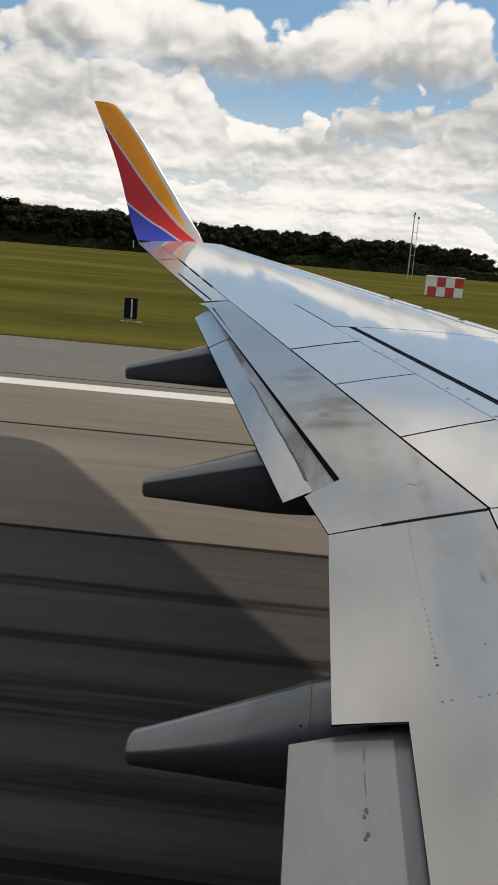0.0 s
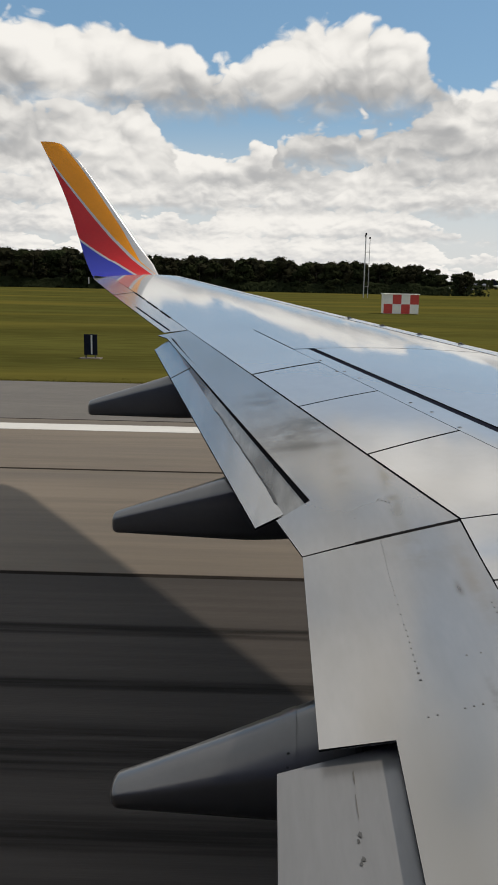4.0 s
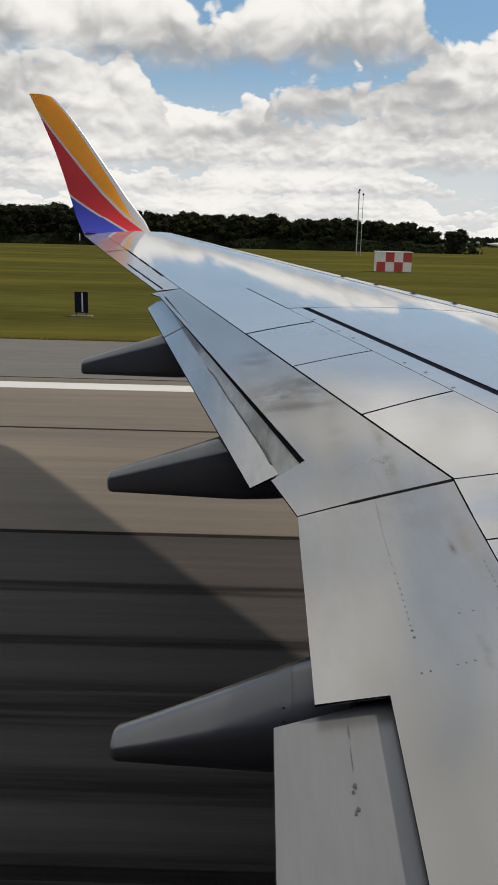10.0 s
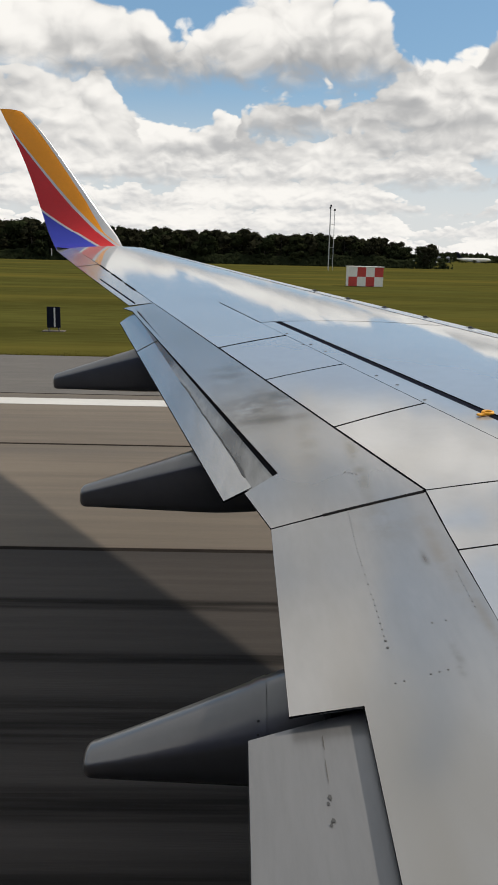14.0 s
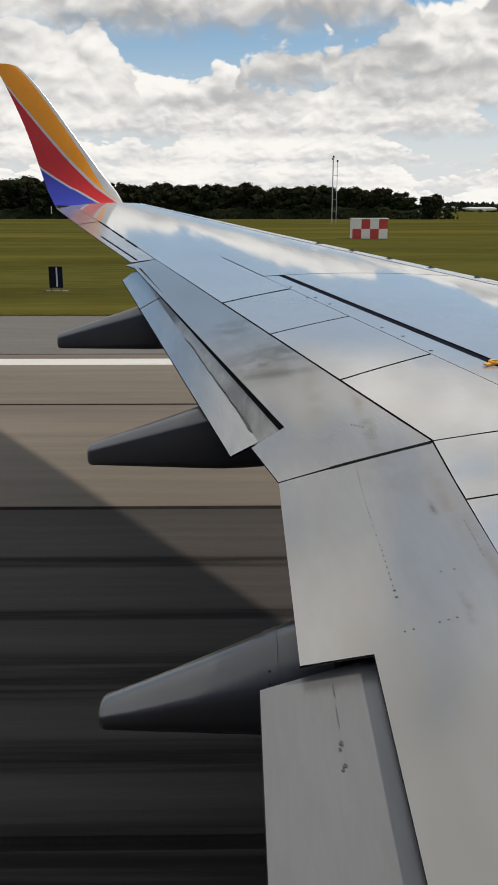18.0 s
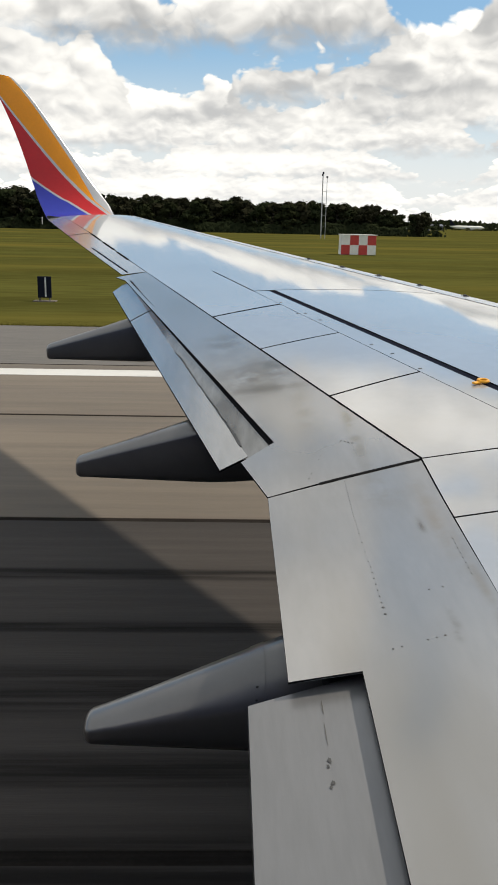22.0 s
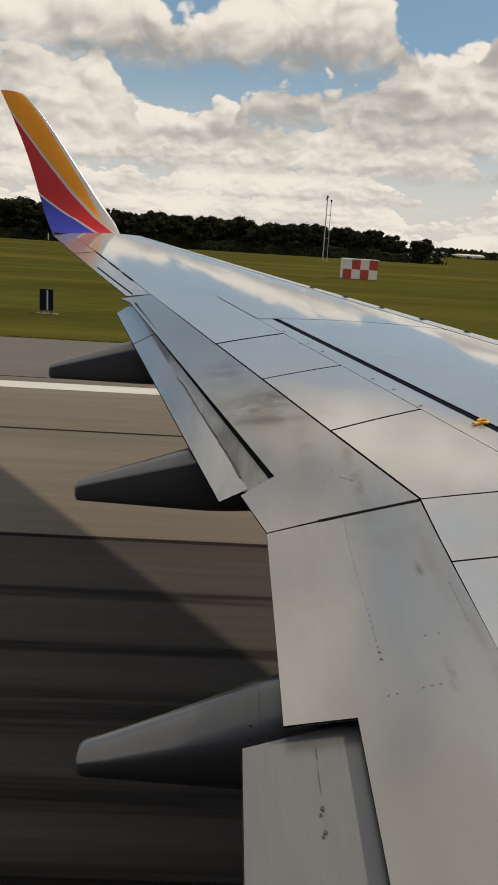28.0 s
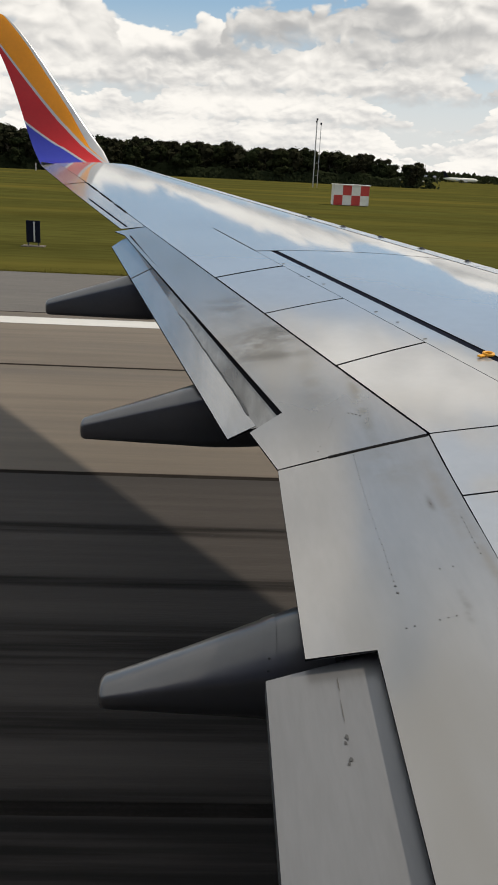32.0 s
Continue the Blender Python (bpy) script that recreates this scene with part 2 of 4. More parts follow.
M_YELLOW = material("safety_yellow", (0.75, 0.33, 0.01), 0.45, 0.0, 0.1, 20.0)
M_SLAB = material("runway_concrete", (0.126, 0.102, 0.078), 0.85, 0.0, 0.22, 0.35, stretch=(0.06, 1, 1), dirt=(0.088, 0.074, 0.061), dirt_at=(0.45, 0.72), bump=0.35, bump_scale=60, dirt_scale=0.55)
# rubber build-up, darkened further to carry the shade beside the aircraft
M_WORN_SHADED = material("rubber_and_shade_concrete", (0.052, 0.045, 0.040), 0.85, 0.0, 0.25, 0.5, stretch=(0.05, 1, 1), dirt=(0.033, 0.029, 0.026), dirt_at=(0.42, 0.7), bump=0.35, bump_scale=60, dirt_scale=0.5, spec=0.2)
M_SHOULDER = material("shoulder_asphalt", (0.100, 0.090, 0.080), 0.8, 0.0, 0.2, 0.5, stretch=(0.15, 1, 1), dirt=(0.07, 0.065, 0.06), bump=0.4, bump_scale=80)
M_RUBBER = material("tyre_rubber_marks", (0.028, 0.026, 0.025), 0.9, 0.0, 0.3, 1.2, stretch=(0.08, 1.5, 1), spec=0.0)
M_JOINT = material("joint_sealant", (0.022, 0.019, 0.017), 0.9, 0.0, 0.3, 3.0, spec=0.0)
M_LINE = material("white_road_paint", (0.52, 0.51, 0.485), 0.65, 0.0, 0.08, 1.5, stretch=(0.3, 1, 1), dirt=(0.40, 0.38, 0.35), dirt_at=(0.6, 0.85))
M_GRASS = material("mown_grass", (0.064, 0.062, 0.016), 0.9, 0.0, 0.32, 0.14, stretch=(0.22, 1, 1), dirt=(0.105, 0.088, 0.020), dirt_at=(0.46, 0.72), dirt_scale=0.055, bump=0.8, bump_scale=12, spec=0.0, grain=0.45)
M_LEAF = [material("leaves_" + n, c, 0.9, 0.0, 0.30, 0.35, spec=0.0) for n, c in
          (("dark", (0.020, 0.025, 0.012)), ("olive", (0.024, 0.028, 0.013)), ("brown", (0.024, 0.024, 0.014)))]
M_BARK = material("bark", (0.045, 0.036, 0.028), 0.9, 0.0, 0.25, 3.0)


# ---- mesh helpers ----
def mesh_of(name, verts, faces, mat, smooth=False):
    me = bpy.data.meshes.new(name)
    me.from_pydata([tuple(v) for v in verts], [], faces)
    me.materials.append(mat)
    if smooth:
        for p in me.polygons:
            p.use_smooth = True
    me.update()
    return me


def part(name, me, parent, label=""):
    ob = new(name, me)
    ob.parent = parent
    if label:
        ob["label"] = label
    return ob


def thing(name, label, category, at=(0, 0, 0), group="", kind=""):
    ob = new(name)
    ob.location = at
    ob.empty_display_size = 0.3
    return tagged(ob, label, category, group, kind)


def grid_faces(n, m, closed=False):
    fs = []
    for i in range(n - 1):
        for j in range(m - (0 if closed else 1)):
            k = (j + 1) % m
            fs.append((i * m + j, i * m + k, (i + 1) * m + k, (i + 1) * m + j))
    return fs


def box_mesh(name, x0, x1, y0, y1, z0, z1, mat, bevel=0.0):
    bm = bmesh.new()
    bmesh.ops.create_cube(bm, size=1)
    for v in bm.verts:
        v.co = Vector(((x0 + x1) / 2 + v.co.x * (x1 - x0), (y0 + y1) / 2 + v.co.y * (y1 - y0), (z0 + z1) / 2 + v.co.z * (z1 - z0)))
    if bevel:
        bmesh.ops.bevel(bm, geom=bm.edges[:], offset=bevel, segments=2, affect="EDGES", profile=0.5)
    me = bpy.data.meshes.new(name)
    bm.to_mesh(me)
    bm.free()
    me.materials.append(mat)
    return me


# ---- the wing's form ----
def x_lead(y):
    return -1.92 + 0.555 * (17.0 - y)


def x_chord_lead(y):
    return -1.9 + 0.52 * (17.0 - y)


def x_chord_trail(y):
    return -3.15 + 3.29 / 12.1 * (17.0 - y) if y > 4.9 else 0.14 - 0.02 * (4.9 - y)


def z_top(x, y):
    """Height of the wing's upper skin."""
    c = x_chord_lead(y) - x_chord_trail(y)
    s = min(1.2, max(-0.02, (x_chord_lead(y) - x) / c))
    z = 3.64 - (17.0 - y) * 0.1013 + 0.0006 * max(y - 8, 0) ** 2 + 0.055 * c * (1 - ((s - 0.32) / 0.68) ** 2)
    c2 = x_lead(y) - x_chord_trail(y)
    nose = (x_lead(y) - x) / c2
    if nose < 0.07:
        q = min(1.0, (0.07 - nose) / 0.07)
        z -= 0.022 * c2 * (1 - math.sqrt(max(0.0, 1 - q * q)))
    return z


def x_hinge(y):      # rear edge of the spoilers, front edge of flap shroud and aileron
    return 0.88 - 0.324 * (y - 5.31)


def x_front(y):      # front edge of the spoilers
    return 1.15 - 0.341 * (y - 6.6)


def x_walk(y):       # black walkway line
    return 0.40 + 0.36 * (9.27 - y)


def x_cove(y):       # edge of the shroud over the flap
    return 0.23 - 0.27 * (y - 5.69)


def x_trail(y):      # trailing edge outboard of the flap
    return -1.14 - 0.335 * (y - 10.67)


def x_slat(y):       # rear edge of the slats
    return x_lead(y) - 0.115 * (x_lead(y) - x_chord_trail(y))


def patches(name, quad, mat, gap=0.006, dz=0.0, thick=0.008, n=14, m=8, tilt=None):
    """A curved plate that follows the wing's skin: four (x, y) corners round its rim, or a strip of (rear, front) pairs along the span."""
    if len(quad[0]) == 2 and isinstance(quad[0][0], tuple):
        pairs = [(Vector((*a, 0)), Vector((*b, 0))) for a, b in quad]
    else:
        c = [Vector((*q, 0)) for q in quad]
        mid = sum(c, Vector()) / 4
        c = [q + (mid - q).normalized() * gap * 1.3 for q in c]
        pairs = [(c[0], c[1]), (c[3], c[2])]
    spans = len(pairs) - 1
    rows = []
    for k in range(spans):
        long = max((pairs[k + 1][0] - pairs[k][0]).length, (pairs[k + 1][1] - pairs[k][1]).length)
        steps = n - 1 if spans == 1 else max(1, min(n, int(long / 0.25)))
        for i in range(steps + (k == spans - 1)):
            rows.append((pairs[k][0].lerp(pairs[k + 1][0], i / steps), pairs[k][1].lerp(pairs[k + 1][1], i / steps)))
    n = len(rows)
    verts, faces = [], []
    for side in (0, 1):
        for a, b in rows:
            for j in range(m):
                p = a.lerp(b, j / (m - 1))
                verts.append((p.x, p.y, z_top(p.x, p.y) + dz + (tilt(p.x, p.y) if tilt else 0.0) - side * thick))
    flip = (pairs[0][1] - pairs[0][0]).cross(pairs[1][0] - pairs[0][0]).z < 0
    k = n * m
    for f in grid_faces(n, m):
        faces.append(f if flip else f[::-1])
        f2 = tuple(k + q for q in f)
        faces.append(f2[::-1] if flip else f2)
    tops = len(faces)
    rim = [j for j in range(m)] + [i * m + m - 1 for i in range(1, n)] + [(n - 1) * m + j for j in range(m - 2, -1, -1)] + [i * m for i in range(n - 2, 0, -1)]
    for a, b in zip(rim, rim[1:] + rim[:1]):
        f = (a, b, k + b, k + a)
        faces.append(f[::-1] if flip else f)
    me = mesh_of(name, verts, faces, mat)
    me.materials.append(M_DARK)
    for i, p in enumerate(me.polygons):
        p.use_smooth = i < tops
        p.material_index = int(i >= tops and thick < 0.02)
    me.set_sharp_from_angle(angle=radians(40))
    return me


plane = thing("airliner", "airliner with grey metal wing and orange-red-blue winglet", "airplane")


def wing_core():
    """The dark box under the skin panels, with the wing's lower side; shade is painted into its colour."""
    ys = sorted([1.5 + i * (16.3 - 1.5) / 36 for i in range(37)] + [3.855, 3.905, 5.295, 5.305, 10.295, 10.305])
    verts = []
    up = [0.03, 0.07, 0.14, 0.25, 0.4, 0.55, 0.7, 0.8, 0.9]
    for y in ys:
        lead = x_lead(y) - 0.01
        rear = min(x_hinge(y) - 0.28, x_cove(y) + 0.06) if 5.3 < y < 10.3 else (0.50 if y <= 5.3 else x_trail(y) + 0.25)
        if 3.87 < y <= 5.3:
            rear = 0.30
        c = lead - rear
        ring = []
        for s in up:
            x = lead - s * c if s < 0.9 else rear
            ring.append((x, y, z_top(x, y) - 0.014))
        for s in reversed(up):
            x = lead - s * c if s < 0.9 else rear
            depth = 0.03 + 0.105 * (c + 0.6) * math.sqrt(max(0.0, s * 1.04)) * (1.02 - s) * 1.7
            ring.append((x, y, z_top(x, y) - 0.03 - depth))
        verts += ring
    n, m = len(ys), 2 * len(up)
    faces = [f[::-1] for f in grid_faces(n, m, True)] + [tuple(range(m)), tuple(range((n - 1) * m, n * m))[::-1]]
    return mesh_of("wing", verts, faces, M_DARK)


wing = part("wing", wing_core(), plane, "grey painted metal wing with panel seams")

# skins
part("skin_panel", patches("skin_panel", [
    ((x_hinge(16.21) - 0.05, 16.21), (x_slat(16.21) - 0.004, 16.21)), ((x_hinge(13.9), 13.9), (x_slat(13.9) - 0.004, 13.9)), ((x_hinge(10.63), 10.63), (x_slat(11.0) - 0.004, 11.0)),
    ((x_hinge(9.30) + 0.006, 9.30), (x_slat(9.30) - 0.004, 9.30))], M_SKIN, n=40, m=16), wing)
part("skin_panel", patches("skin_panel", [
    ((x_hinge(9.2995) + 0.006, 9.2995), (x_front(9.2995) - 0.004, 9.2995)), ((x_hinge(8.42) + 0.006, 8.42), (x_front(8.70) - 0.004, 8.70))], M_SKIN, n=12, m=8), wing)
part("seam", patches("seam", [(x_front(10.40) - 0.004, 10.40), (x_front(10.40) + 0.004, 10.40), (x_front(9.30) + 0.004, 9.30), (x_front(9.30) - 0.004, 9.30)], M_DARK, gap=0.0, dz=0.002, n=8, m=2, thick=0.004), wing, "thin dark seam before the spoilers")
part("skin_panel", patches("skin_panel", [(x_walk(9.29) + 0.03, 9.29), (x_slat(9.29), 9.29), (x_slat(5.4), 5.4), (x_walk(5.4) + 0.03, 5.4)], M_SKIN, n=22, m=14), wing)
part("skin_panel", patches("skin_panel", [(x_front(9.28), 9.28), (x_walk(9.28) - 0.03, 9.28), (x_walk(5.4) - 0.03, 5.4), (x_front(5.4), 5.4)], M_SKIN, n=22, m=5), wing)
part("skin_panel", patches("skin_panel", [(1.62, 5.39), (x_slat(5.39), 5.39), (x_slat(1.9), 1.9), (1.62, 1.9)], M_SKIN, n=14, m=12), wing)
part("walkway_line", patches("walkway_line", [(x_walk(9.27) - 0.028, 9.27), (x_walk(9.27) + 0.028, 9.27), (x_walk(5.4) + 0.028, 5.4), (x_walk(5.4) - 0.028, 5.4)], M_SEAL, gap=0.0, dz=-0.006, n=22, m=3), wing, "black walkway line")
part("tip_panel", patches("tip_panel", [(x_trail(14.0), 14.0), (x_hinge(14.0) - 0.01, 14.0), (x_hinge(16.21) - 0.05, 16.21), (x_trail(16.21), 16.21)], M_TIP, n=8, m=5), wing)
aileron = part("aileron", patches("aileron", [(-1.10, 10.625), (x_hinge(10.64) - 0.008, 10.64), (x_hinge(13.96) - 0.008, 13.96), (x_trail(13.96), 13.96)], M_TIP, gap=0.004, n=14, m=6), wing)
part("tab_seam", patches("tab_seam", [(-1.712, 12.60), (-1.70, 12.62), (-1.045, 10.72), (-1.057, 10.70)], M_SEAL, gap=0.0, dz=0.003, n=8, m=2, thick=0.004), aileron, "dark seam of the trim tab")
for a, b in ((13.9, 13.2), (13.0, 12.3), (12.1, 11.5)):
    part("hinge_gap", patches("hinge_gap", [(x_hinge(a) - 0.020, a), (x_hinge(a) + 0.004, a), (x_hinge(b) + 0.004, b), (x_hinge(b) - 0.020, b)], M_DARK, gap=0.0, dz=0.004, n=5, m=2, thick=0.006), aileron, "dark hinge gap")

# spoilers between the flap shroud and the front line
ribs = [(8.40, 8.68), (7.36, 7.64), (6.28, 6.60), (5.318, 5.398)]
for (a0, b0), (a1, b1) in zip(ribs, ribs[1:]):
    part("spoiler", patches("spoiler", [(x_hinge(a0) + 0.004, a0), (x_front(b0), b0), (x_front(b1), b1), (x_hinge(a1) + 0.004, a1)], M_SPOILER, gap=0.008, n=12, m=8), wing)
part("spoiler", patches("spoiler", [(0.879, 5.318), (1.60, 5.396), (1.60, 4.80), (0.879, 4.734)], M_SPOILER, gap=0.002, n=8, m=8), wing)
part("spoiler", patches("spoiler", [(0.879, 4.727), (1.60, 4.793), (1.60, 1.9), (0.859, 1.9)], M_SPOILER, gap=0.003, n=12, m=8), wing)

# fixed rear panels
part("flap_shroud", patches("flap_shroud", [
    ((-1.15, 10.52), (x_hinge(10.62) - 0.006, 10.62)), ((x_cove(10.28) - 0.02, 10.30), (x_hinge(10.5) - 0.006, 10.5)),
    ((x_cove(5.70), 5.70), (x_hinge(5.75) - 0.006, 5.75)), ((0.06, 5.51), (x_hinge(5.60) - 0.006, 5.60)), ((0.17, 5.11), (0.872, 5.325))],
    M_REAR, n=24, m=10), wing, "grey flap shroud panel with soot stains")
part("rear_panel", patches("rear_panel", [
    ((0.17, 5.10), (0.873, 5.30)), ((0.17, 3.826), (0.875, 3.845)), ((0.385, 3.845), (0.875, 3.844)), ((0.355, 1.9), (0.855, 1.9))],
    M_REAR, n=20, m=12), wing, "plain grey rear wing panel behind the engine")

part("joint_gap", patches("joint_gap", [(0.40, 5.162), (0.397, 5.180), (0.862, 5.313), (0.866, 5.296)], M_DARK, gap=0.0, dz=0.003, thick=0.005, n=10, m=3), wing, "open dark joint between the rear panels")

# slats round the leading edge
slat_ends = [16.2, 13.9, 11.5, 9.05, 6.6, 4.2, 1.9]
for a, b in zip(slat_ends, slat_ends[1:]):
    verts, rows_n = [], 10
    for i in range(rows_n):
        y = a - 0.006 + (b - a + 0.012) * i / (rows_n - 1)
        c2 = x_lead(y) - x_chord_trail(y)
        ring = []
        for q in (0.115, 0.09, 0.07, 0.05, 0.034, 0.02, 0.010, 0.003, 0.0):
            x = x_lead(y) - q * c2
            ring.append((x + (0.006 if q == 0.115 else 0), y, z_top(x, y) + 0.002))
        zl = z_top(x_lead(y), y)
        for q in (0.003, 0.012, 0.03, 0.06, 0.10):
            ring.append((x_lead(y) - q * c2, y, zl - 0.16 * c2 * math.sqrt(q) * 0.9))
        verts += ring
    m = 14
    part("slat", mesh_of("slat", verts, grid_faces(rows_n, m) , M_LEADING, True), wing, "bare aluminium leading edge slat")


# flaps, lowered a little
def x_flap_end(y):
    return -0.04 - 0.241 * (y - 5.69)


def flap_drop(x, y):
    s = (x_cove(y) - x) / (x_cove(y) - x_flap_end(y))
    return -0.020 - 0.092 * s


flap = part("flap", patches("flap", [(x_flap_end(10.36), 10.36), (x_flap_end(10.36) + 0.16, 10.30), (0.10, 5.71), (x_flap_end(5.69), 5.70)], M_FLAP, gap=0.004, thick=0.012, n=20, m=6, tilt=flap_drop), wing, "lowered outboard flap of streaked metal")
part("flap_vane", patches("flap_vane", [(x_flap_end(10.36) + 0.12, 10.30), (x_cove(10.2) + 0.03, 10.24), (x_cove(5.62) + 0.03, 5.62), (0.065, 5.71)], M_VANE, gap=0.004, dz=-0.003, thick=0.010, n=20, m=6, tilt=flap_drop), flap, "slotted front part of the flap")
# dark strip laid on the flap: the shroud edge's gap shadow as colour
part("cove_shade", patches("cove_shade", [(x_cove(10.2) - 0.010, 10.24), (x_cove(10.2) + 0.02, 10.24), (x_cove(5.66) + 0.02, 5.66), (x_cove(5.66) - 0.016, 5.66)], M_DARK, gap=0.0, dz=0.006, thick=0.004, n=20, m=3, tilt=flap_drop), flap, "dark strip that paints the gap shadow under the shroud's edge")
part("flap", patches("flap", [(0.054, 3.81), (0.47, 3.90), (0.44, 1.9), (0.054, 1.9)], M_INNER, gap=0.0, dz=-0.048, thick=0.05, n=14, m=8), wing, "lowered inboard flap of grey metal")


SECTION = [(0.30, 1.0, 0), (0.60, 0.72, 0), (0.86, 0.28, 0), (0.97, 0.06, 0), (1.0, -0.10, 1), (0.99, 0.45, 1), (0.93, 0.80, 1), (0.80, 0.95, 1), (0.55, 1.0, 1)]


def section(y, zt, zs, zb, w):
    """One ring of a fairing: a ridge zt, sloping shoulders down to zs, steep sides down to zb."""
    half = []
    for f, g, low in SECTION:
        half.append((f * w / 2, zs + (zt - zs) * g if not low else zs - (zs - zb) * g if g > 0 else zs - 0.012))
    return [(y - d, z) for d, z in half] + [(y + d, z) for d, z in reversed(half)]


def fairing(y, x_tip, x_mid, top, shoulder, low, width, x_fore):
    """A canoe-shaped cover of a flap track: sloped shoulders, steep sides, blunt rear end; heights as (middle, tip)."""
    stations = []
    for i in range(19):
        q = i / 18
        x = x_fore + (x_tip - x_fore) * q
        if x > x_mid:
            k = (x_fore - x) / (x_fore - x_mid)
            stations.append((x, top[0] + 0.03 * (1 - k), shoulder[0] + 0.02 * (1 - k), low[0] + (1 - k) ** 2 * 0.15, width * (0.45 + 0.55 * k ** 0.5)))
        else:
            k = (x_mid - x) / (x_mid - x_tip)
            t, sh, lo = (a + (b - a) * k for a, b in (top, shoulder, low))
            stations.append((x, t, sh, lo, width * (1 - 0.5 * k)))
    x, zt, zs, zb, w = stations[-1]
    zc = zb + (zs - zb) * 0.5
    for d, g in ((0.010, 0.95), (0.021, 0.83), (0.029, 0.64), (0.032, 0.40)):
        stations.append((x - d, zc + (zt - zc) * g, zc + (zs - zc) * g, zc + (zb - zc) * g, w * g))
    verts = [(st[0], *p) for st in stations for p in section(y, *st[1:])]
    ring_n, n = 2 * len(SECTION), len(stations)
    faces = [f for f in grid_faces(n, ring_n, True)] + [tuple(range(ring_n))[::-1], tuple(range((n - 1) * ring_n, n * ring_n))]
    return part("flap_track_fairing", mesh_of("flap_track_fairing", verts, faces, M_FAIR, True), plane, "grey canoe-shaped flap track fairing")


F_IN = fairing(4.40, -0.49, 0.20, (2.14, 1.845), (1.985, 1.822), (1.765, 1.758), 0.34, 1.3)
F_MID = fairing(6.60, -0.885, -0.13, (2.47, 2.21), (2.40, 2.185), (2.07, 2.085), 0.27, 0.9)
F_OUT = fairing(9.30, -1.60, -0.80, (2.77, 2.50), (2.70, 2.47), (2.36, 2.365), 0.27, 0.2)


# ---- winglet ----
STATIONS = [(16.2, 0.0, -2.99, -1.47), (16.62, 3.61, -3.08, -1.86), (16.92, 3.88, -3.26, -2.08), (17.08, 4.22, -3.40, -2.37),
            (17.18, 4.62, -3.54, -2.67), (17.28, 5.05, -3.71, -2.99), (17.38, 5.52, -3.93, -3.35), (17.49, 6.00, -4.18, -3.77)]


def winglet_at(h, v, side):
    """A point of the winglet: h from 0 (wing tip) to 7 (top), v from leading to trailing edge; side 1 inboard, -1 outboard."""
    i = min(6, int(h))
    f = h - i

    def val(k, col):
        k = max(0, min(7, k))
        if col == 1 and k == 0:
            return z_top(-2.3, 16.2) - 0.02
        return STATIONS[k][col]

    def cat(col):
        p0, p1, p2, p3 = (val(i + d, col) for d in (-1, 0, 1, 2))
        return 0.5 * (2 * p1 + (p2 - p0) * f + (2 * p0 - 5 * p1 + 4 * p2 - p3) * f * f + (3 * p1 - p0 - 3 * p2 + p3) * f ** 3)

    y, z, xt, xl = (cat(c) for c in range(4))
    t = Vector((val(i + 1, 0) - val(i, 0), val(i + 1, 1) - val(i, 1))).normalized()
    nrm = Vector((-t.y, t.x))
    if h > 6.2:      # the top rounds off forward
        z -= 0.05 * ((h - 6.2) / 0.8) ** 2 * max(0.0, 1 - v) ** 2.5
    c = xl - xt
    th = 0.10 * c * math.sqrt(max(0.0, v)) * (1 - v) + 0.004
    z += nrm.y * th * side
    if h < 1 and side > 0:   # meets the wing's skin
        xx = xl - v * c
        z += (1 - h) ** 2 * (z_top(xx, 16.2) - (val(0, 1) + th))
    return (xl - v * c, y + nrm.x * th * side, z)


def height_u(h):
    z = winglet_at(h, 0.5, 0)[2]
    return max(0.0, (z - 3.60) / (5.95 - 3.60))


def band(name, v_from, v_to, mat, parent, h0, h1, label, side=1):
    verts, n, m = [], 48, 9
    for i in range(n):
        h = h0 + (h1 - h0) * i / (n - 1)
        u = height_u(h)
        a, b = min(1.0, max(0.0, v_from(u))), min(1.0, max(0.0, v_to(u)))
        for j in range(m):
            verts.append(winglet_at(h, a + (b - a) * j / (m - 1), side))
    fs = grid_faces(n, m)
    return part(name, mesh_of(name, verts, fs if side < 0 else [f[::-1] for f in fs], mat, True), parent, label)


def v_orange(u):
    return min(0.12 + 0.70 * u + 0.28 * u * u, 1.9 * u)


def v_lead(u):       # rear edge of the bare metal along the front
    return min(0.105 + 0.11 * max(0.0, 1 - u / 0.35), 1.64 * u)


def v_red(u):
    return 0.30 + 2.35 * u


lip = 0.065
winglet = band("winglet", lambda u: 0.0, lambda u: 1.0, M_SILVER, plane, 0.0, 7.0, "blended winglet with orange, red and blue bands", side=-1)
band("fillet", lambda u: 0.0, lambda u: 1.0, M_TIP, winglet, 0.0, 0.92, "grey fillet of the wing tip")
band("leading_edge", lambda u: 0.0, v_lead, M_SILVER, winglet, 0.92, 7.0, "bare metal edge")
band("orange_band", v_lead, lambda u: max(v_lead(u), v_orange(u)), M_ORANGE, winglet, 0.92, 7.0, "orange painted band")
band("silver_line", lambda u: max(v_lead(u), v_orange(u)), lambda u: max(v_lead(u), v_orange(u)) + lip, M_SILVER, winglet, 0.92, 7.0, "silver line")
band("red_band", lambda u: max(v_lead(u), v_orange(u)) + lip, v_red, M_RED, winglet, 0.92, 7.0, "red painted band")
band("silver_line", lambda u: v_red(u), lambda u: v_red(u) + lip * 0.8, M_SILVER, winglet, 0.92, 7.0, "silver line")
band("blue_band", lambda u: v_red(u) + lip * 0.8, lambda u: 1.0, M_BLUE, winglet, 0.92, 7.0, "blue painted band")
